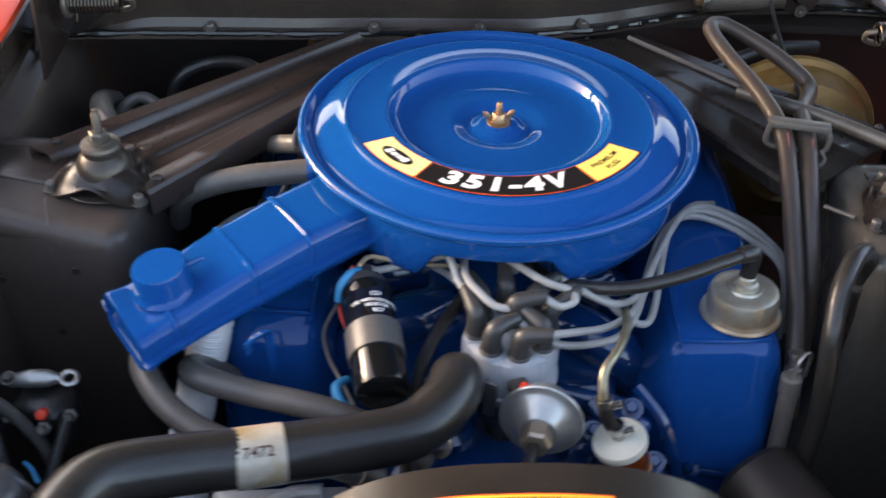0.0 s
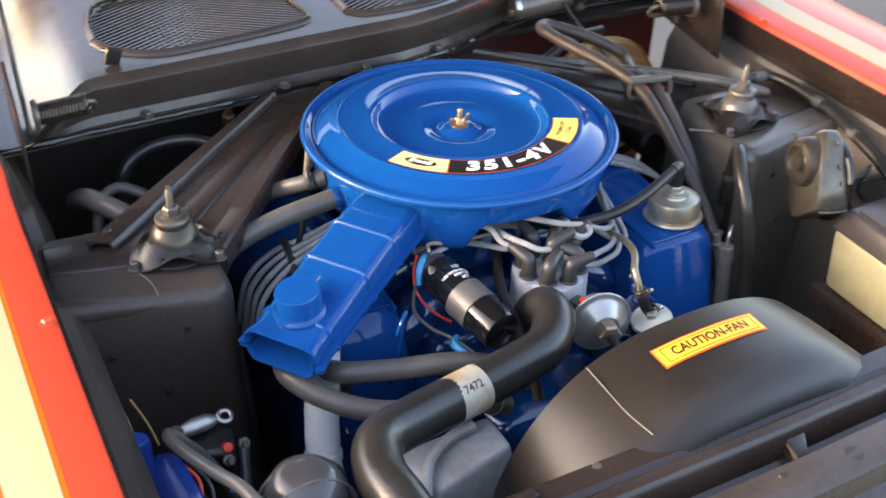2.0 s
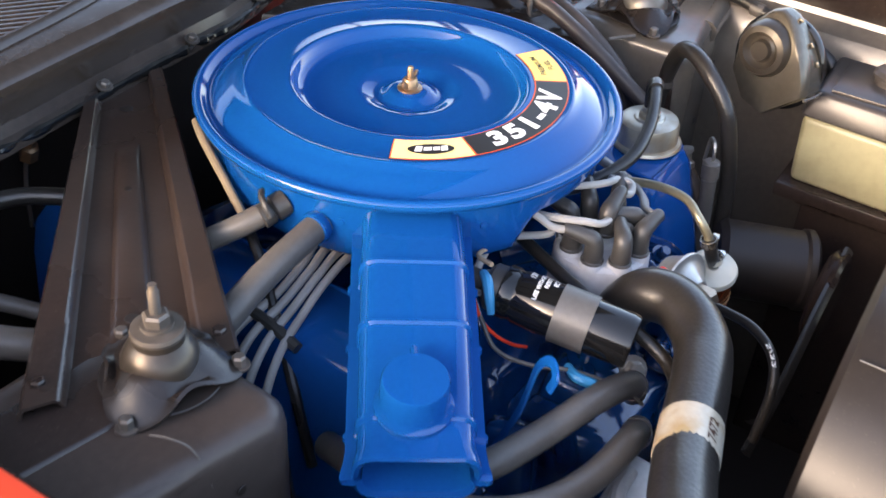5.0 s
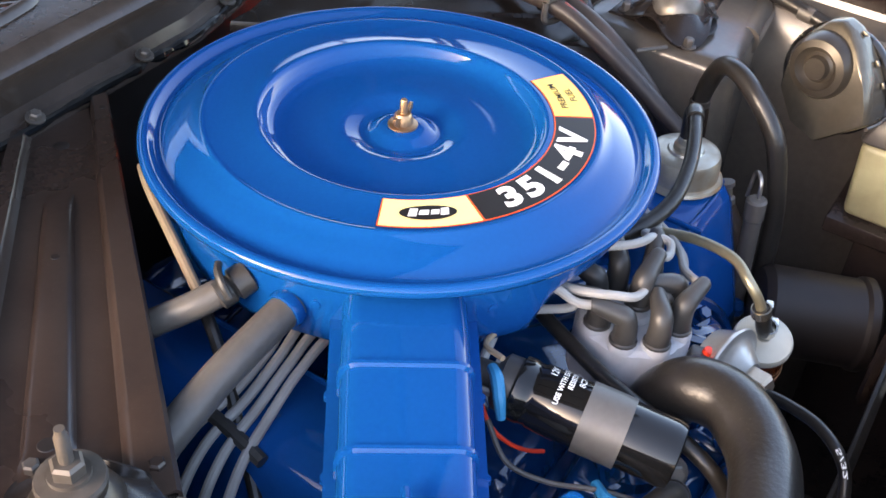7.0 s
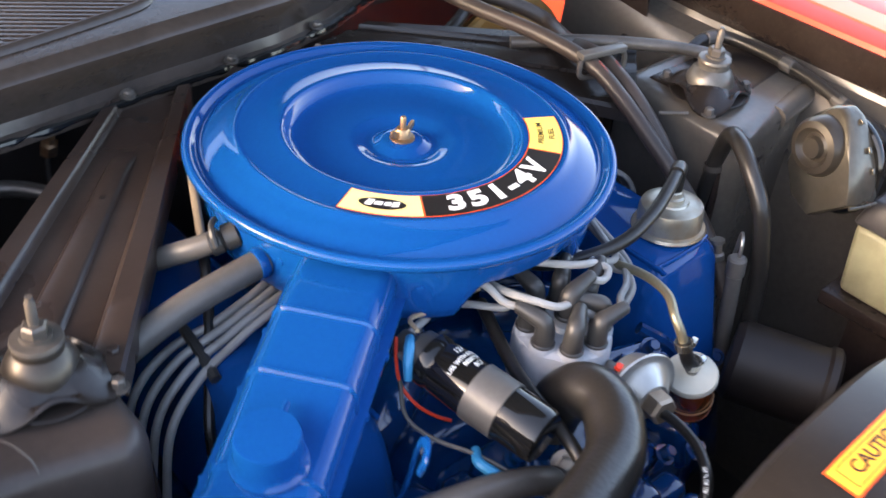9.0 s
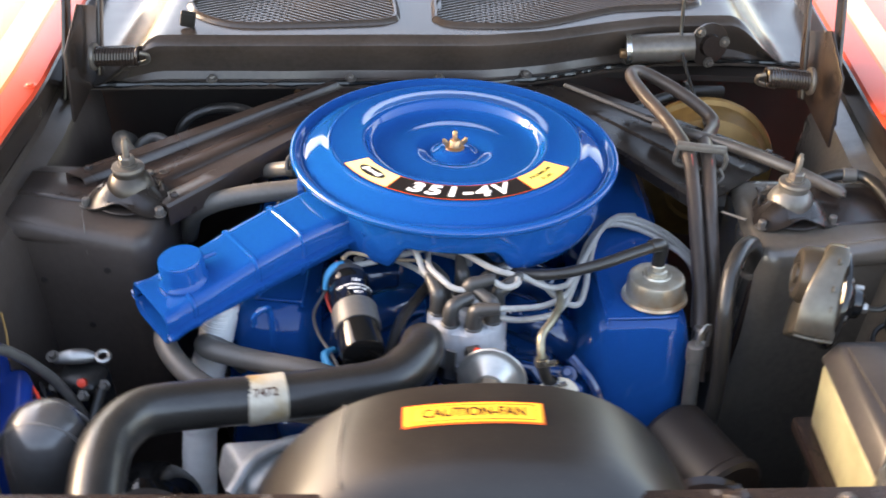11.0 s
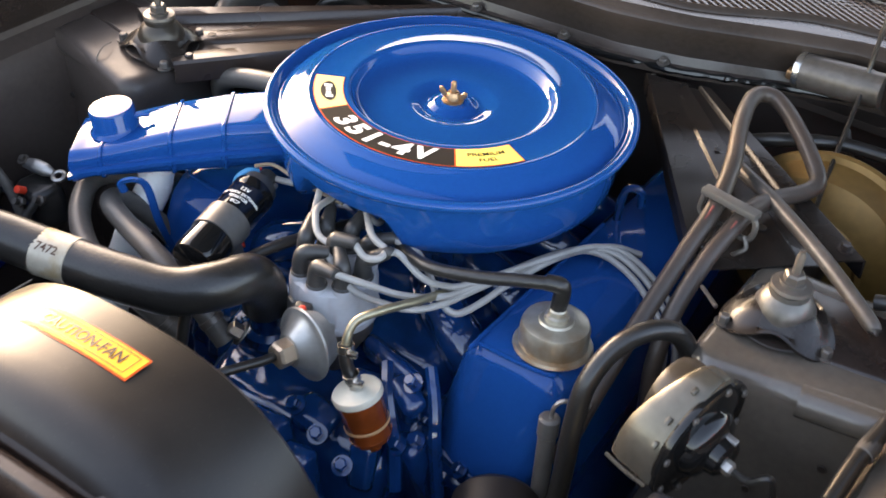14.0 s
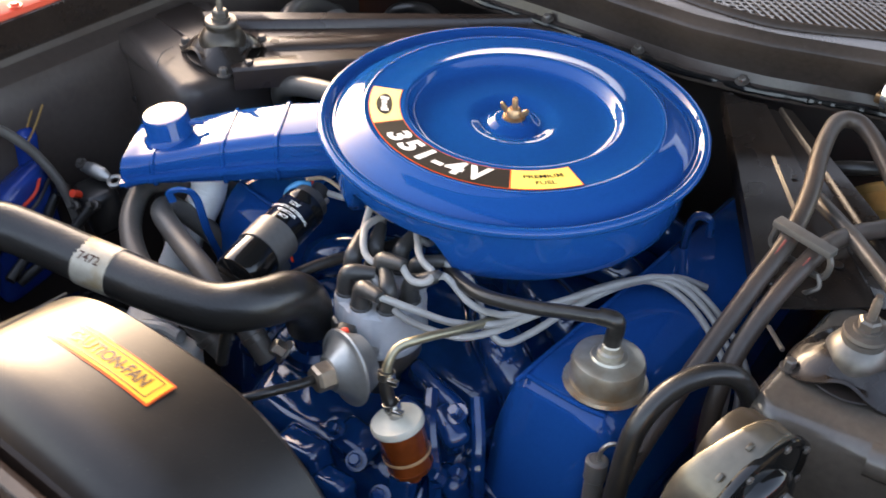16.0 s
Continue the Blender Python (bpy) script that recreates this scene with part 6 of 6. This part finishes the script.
part("hose_clamp", lathe([(0.0100, -0.004), (0.0112, -0.0035), (0.0112, 0.0035), (0.0100, 0.004)], (0.3725, -0.1235, 0.885), (0.0, -0.1, -1), 20, close=False), GREASY, vl)
hose("booster_hose", [(0.23, 0.21, 0.90), (0.26, 0.235, 0.925), (0.30, 0.25, 0.94), (0.36, 0.28, 0.945), (0.42, 0.30, 0.94)], 0.0085, RUBBER, "black vacuum hose leading to the brake booster", "hose", 12)
hose("booster_hose", [(0.36, 0.30, 0.955), (0.375, 0.29, 0.93), (0.39, 0.26, 0.92), (0.40, 0.20, 0.90), (0.41, 0.16, 0.86)], 0.0045, RUBBER, "thin black cable hanging over the booster", "cable", 10)
hose("speed_cable", [(0.353, 0.40, 1.20), (0.352, 0.36, 1.08), (0.356, 0.33, 0.99), (0.375, 0.20, 0.93), (0.39, 0.13, 0.90)], 0.0028, RUBBER, "thin black cable hanging from the hood", "cable", 8)
wh = hose("wire_harness", [(0.49, 0.02, 0.944), (0.515, 0.022, 0.95), (0.548, 0.016, 0.95), (0.560, -0.034, 0.948), (0.555, -0.112, 0.945), (0.545, -0.179, 0.935), (0.540, -0.236, 0.92), (0.530, -0.285, 0.89), (0.52, -0.29, 0.80)], 0.0080, RUBBER, "black taped wire harness along the fender apron", "wire harness", 12)
for p, ax in (((0.5585, -0.08, 0.9465), (-0.1, -1, 0)), ((0.5475, -0.165, 0.9365), (-0.12, -1, -0.1)), ((0.527, 0.0205, 0.951), (1, -0.1, 0))):
    part("tape_wrap", lathe([(0.0080, -0.009), (0.0092, -0.008), (0.0092, 0.008), (0.0080, 0.009)], p, ax, 16, close=False), RUBBER_GREY, wh)
hose("ground_rod", [(0.345, -0.052, 0.931), (0.37, -0.075, 0.934)], 0.0022, GREASY, "short bright rod on the driver tower", "rod", 8)
dp = thing("dipstick_tube", (0.29, -0.235, 0.7), "grey dipstick tube with a wire loop handle", "dipstick")
part("tube", lathe([(0.009, 0.0), (0.009, 0.13), (0.0105, 0.132), (0.0105, 0.152), (0.008, 0.154), (0, 0.154)], (0.297, -0.238, 0.70), (-0.05, 0.06, 1), 18), RUBBER_GREY, dp)
part("handle", tube([(0.291, -0.230, 0.85), (0.292, -0.228, 0.868), (0.299, -0.222, 0.875), (0.307, -0.216, 0.868), (0.308, -0.214, 0.84)], 0.0022, 8), STEEL, dp)
cnn = thing("heater_valve", (0.302, -0.196, 0.80), "small bright hose connector beside the valve cover", "fitting")
part("body", lathe([(0.006, 0), (0.006, 0.01), (0.009, 0.012), (0.009, 0.018), (0.006, 0.02), (0.006, 0.03), (0.0085, 0.032), (0.0085, 0.036), (0, 0.036)], (0.302, -0.200, 0.815), (0.05, 0.25, 1), 14), STEEL, cnn)

# ---- horn ----
hn = thing("horn", (0.425, -0.238, 0.88), "worn steel snail horn with a black crimped disc", "horn")
HZ = Vector((0.975, -0.20, -0.07)).normalized()
HX = Vector((-0.189, -0.716, -0.672))
HX = (HX - HZ * HX.dot(HZ)).normalized()
HY = HZ.cross(HX)
HY = HY if HY.z > 0 else -HY
HM = Matrix.Translation((0.4275, -0.238, 0.932)) @ Matrix((HX, HY, HZ)).transposed().to_4x4()


def horn_part(name, bm, mat, label="", parent=None):
    bm.transform(HM)
    if HM.determinant() < 0:
        bmesh.ops.recalc_face_normals(bm, faces=bm.faces)
    return part(name, bm, mat, parent or hn, label)


# pressed spiral housing: outline in the plane of the disc and how deep it reaches behind it
HOUSING = [(0.057, 0.030, 0.041), (0.040, 0.041, 0.042), (0.020, 0.049, 0.041), (0.0, 0.053, 0.036), (-0.018, 0.055, 0.030), (-0.036, 0.053, 0.025), (-0.049, 0.047, 0.021), (-0.056, 0.034, 0.019), (-0.056, 0.010, 0.019), (-0.048, -0.020, 0.020), (-0.02, -0.045, 0.028), (0.02, -0.048, 0.036), (0.050, -0.030, 0.041)]
bm = bmesh.new()
rings = []
for k in range(5):
    w = k / 4
    inset = 0.985 - 0.05 * max(0, w - 0.75) * 4
    rings.append([bm.verts.new((x * inset, y * inset, 0.003 - (d + 0.003) * w)) for x, y, d in HOUSING])
for p, q in zip(rings, rings[1:]):
    for k in range(len(p)):
        bm.faces.new((p[k], p[(k + 1) % len(p)], q[(k + 1) % len(p)], q[k]))
bm.faces.new(rings[-1])
bm.faces.new(rings[0])
bmesh.ops.recalc_face_normals(bm, faces=bm.faces)
housing = horn_part("housing", bevelled(bm, 0.0025, 2, 25), HORNBELL_LIT, "worn metal spiral housing, lightened for sky sheen")
horn_part("mouth_lip", tube([(0.0575, 0.0305, 0.001), (0.0585, 0.0310, -0.020), (0.0575, 0.0305, -0.041)], 0.0019, 8), HORNBELL_LIT, "", housing)
for x, y, z, turn in ((-0.028, 0.0545, -0.008, 20), (0.004, 0.0535, -0.010, 0), (0.026, 0.0475, -0.008, -15)):
    horn_part("tab", box((0.007, 0.003, 0.004), (x, y + 0.0005, z), (0, 0, turn), 0.0008), HORNBELL_LIT, "", housing)
horn_part("spiral", lathe([(0.034, -0.020), (0.033, -0.036), (0.029, -0.043), (0.022, -0.045), (0.019, -0.040), (0.016, -0.038), (0.013, -0.040), (0.011, -0.046), (0, -0.046)], (-0.018, 0.012, 0), (0, 0, 1), 40), HORNMETAL, "dark ringed spiral boss", housing)
disc = horn_part("disc", lathe([(0, -0.002), (0.056, -0.002), (0.0585, 0.0), (0.0592, 0.003), (0.0585, 0.006), (0.054, 0.0072), (0.052, 0.0055), (0.050, 0.0045), (0.030, 0.0075), (0, 0.008)], (0, 0, 0), (0, 0, 1), 56), BLACK_GLOSS, "black crimped horn disc")
for k in range(8):
    a = radians(45 * k + 10)
    horn_part("rivet", lathe([(0.0036, 0), (0.0032, 0.0018), (0.0016, 0.0026), (0, 0.0026)], (0.0535 * math.cos(a), 0.0535 * math.sin(a), 0.0066), (0, 0, 1), 10), GREASY, "", disc)
horn_part("cup", lathe([(0.033, 0.006), (0.032, 0.013), (0.028, 0.019), (0.019, 0.023), (0.0175, 0.031), (0.014, 0.034), (0, 0.0345)], (0, 0, 0), (0, 0, 1), 40), BLACK_GLOSS, "black domed coil cup")
horn_part("terminal_nut", lathe([(0.0065, 0.034), (0.0065, 0.040), (0.0045, 0.042), (0, 0.042)], (0.004, 0.002, 0), (0, 0, 1), 6), STEEL)
horn_part("terminal", box((0.006, 0.003, 0.014), (-0.016, 0.010, 0.026), (0, 0, 30), 0.0008), STEEL)
hose("horn_wire", [tuple(HM @ Vector(p)) for p in ((0.004, 0.002, 0.040), (0.002, 0.004, 0.056), (-0.010, 0.006, 0.070))] + [(0.505, -0.232, 0.892), (0.520, -0.238, 0.872), (0.512, -0.262, 0.862), (0.490, -0.252, 0.868), (0.497, -0.228, 0.880), (0.525, -0.222, 0.894), (0.542, -0.238, 0.905)], 0.0030, RUBBER, "curled black horn wire lying before the tower", "wire", 8)
# ---- battery ----
bt = thing("battery", (0.475, -0.385, 0.68), "yellowed battery with a dusty black lid and round cap", "battery")
part("case", solid([(0.418, -0.470, 0.79), (0.548, -0.455, 0.79), (0.546, -0.282, 0.79), (0.420, -0.290, 0.79), (0.414, -0.474, 0.880), (0.552, -0.459, 0.880), (0.550, -0.278, 0.880), (0.416, -0.286, 0.880)], 0.008, 3), BATTERY, bt)
lid = part("lid", solid([(0.410, -0.478, 0.8805), (0.556, -0.463, 0.8805), (0.552, -0.274, 0.8805), (0.413, -0.282, 0.8805), (0.421, -0.466, 0.914), (0.545, -0.452, 0.914), (0.541, -0.285, 0.914), (0.423, -0.293, 0.914)], 0.006, 3), BATTERY_LID, bt, "dusty black battery lid")
part("lid_panel", box((0.098, 0.135, 0.004), (0.482, -0.372, 0.9155), (0, 0, 3), 0.0015), BATTERY_LID, lid)
part("lid_rib", box((0.104, 0.007, 0.006), (0.483, -0.4545, 0.9150), (0, 0, 6.5), 0.002), BATTERY_LID, lid)
part("terminal_cap", lathe([(0.021, 0), (0.021, 0.007), (0.0245, 0.009), (0.0245, 0.013), (0.020, 0.0175), (0.010, 0.019), (0, 0.019)], (0.494, -0.360, 0.917), steps=30), BATTERY_LID, bt, "round dusty terminal cap")
part("cable", tube([(0.497, -0.382, 0.921), (0.500, -0.402, 0.921), (0.513, -0.420, 0.919), (0.533, -0.438, 0.916), (0.551, -0.462, 0.895), (0.558, -0.490, 0.84)], 0.0035, 10), RUBBER_GREY, bt)
part("tray", box((0.150, 0.205, 0.02), (0.483, -0.378, 0.78), (0, 0, 2), 0.004), BLACK, bt)
stand = thing("battery_support", (0.485, -0.378, 0.36), "black painted steel support under the battery tray", "bracket")
part("post", box((0.12, 0.15, 0.40), (0.49, -0.385, 0.560), (0, 0, 2), 0.004), BLACK, stand)
part("top_flange", box((0.135, 0.165, 0.010), (0.49, -0.385, 0.765), (0, 0, 2), 0.003), BLACK, stand)

# ---- steering pump and belt ----
ps = thing("steering_pump", (0.28, -0.30, 0.70), "black steering pump reservoir beside the shroud", "pump")
part("reservoir", lathe([(0, 0), (0.040, 0.002), (0.046, 0.010), (0.046, 0.10), (0.049, 0.104), (0.049, 0.112), (0.044, 0.116), (0, 0.118)], (0.265, -0.262, 0.748), (0.45, -0.88, -0.05), 36), DARK, ps)
part("pulley", lathe([(0, 0), (0.05, 0.002), (0.055, 0.006), (0.050, 0.012), (0.055, 0.018), (0.05, 0.022), (0, 0.022)], (0.28, -0.385, 0.745), (0, -1, 0), 36), BLACK, ps)
fb = part("fan_belt", tube([(0.315, -0.40, 0.79), (0.20, -0.405, 0.772), (0.10, -0.41, 0.745), (0.02, -0.41, 0.715)], 0.0065, 8, 6, flat=0.6), RUBBER)
tagged(fb, "worn grey rubber fan belt", "belt")
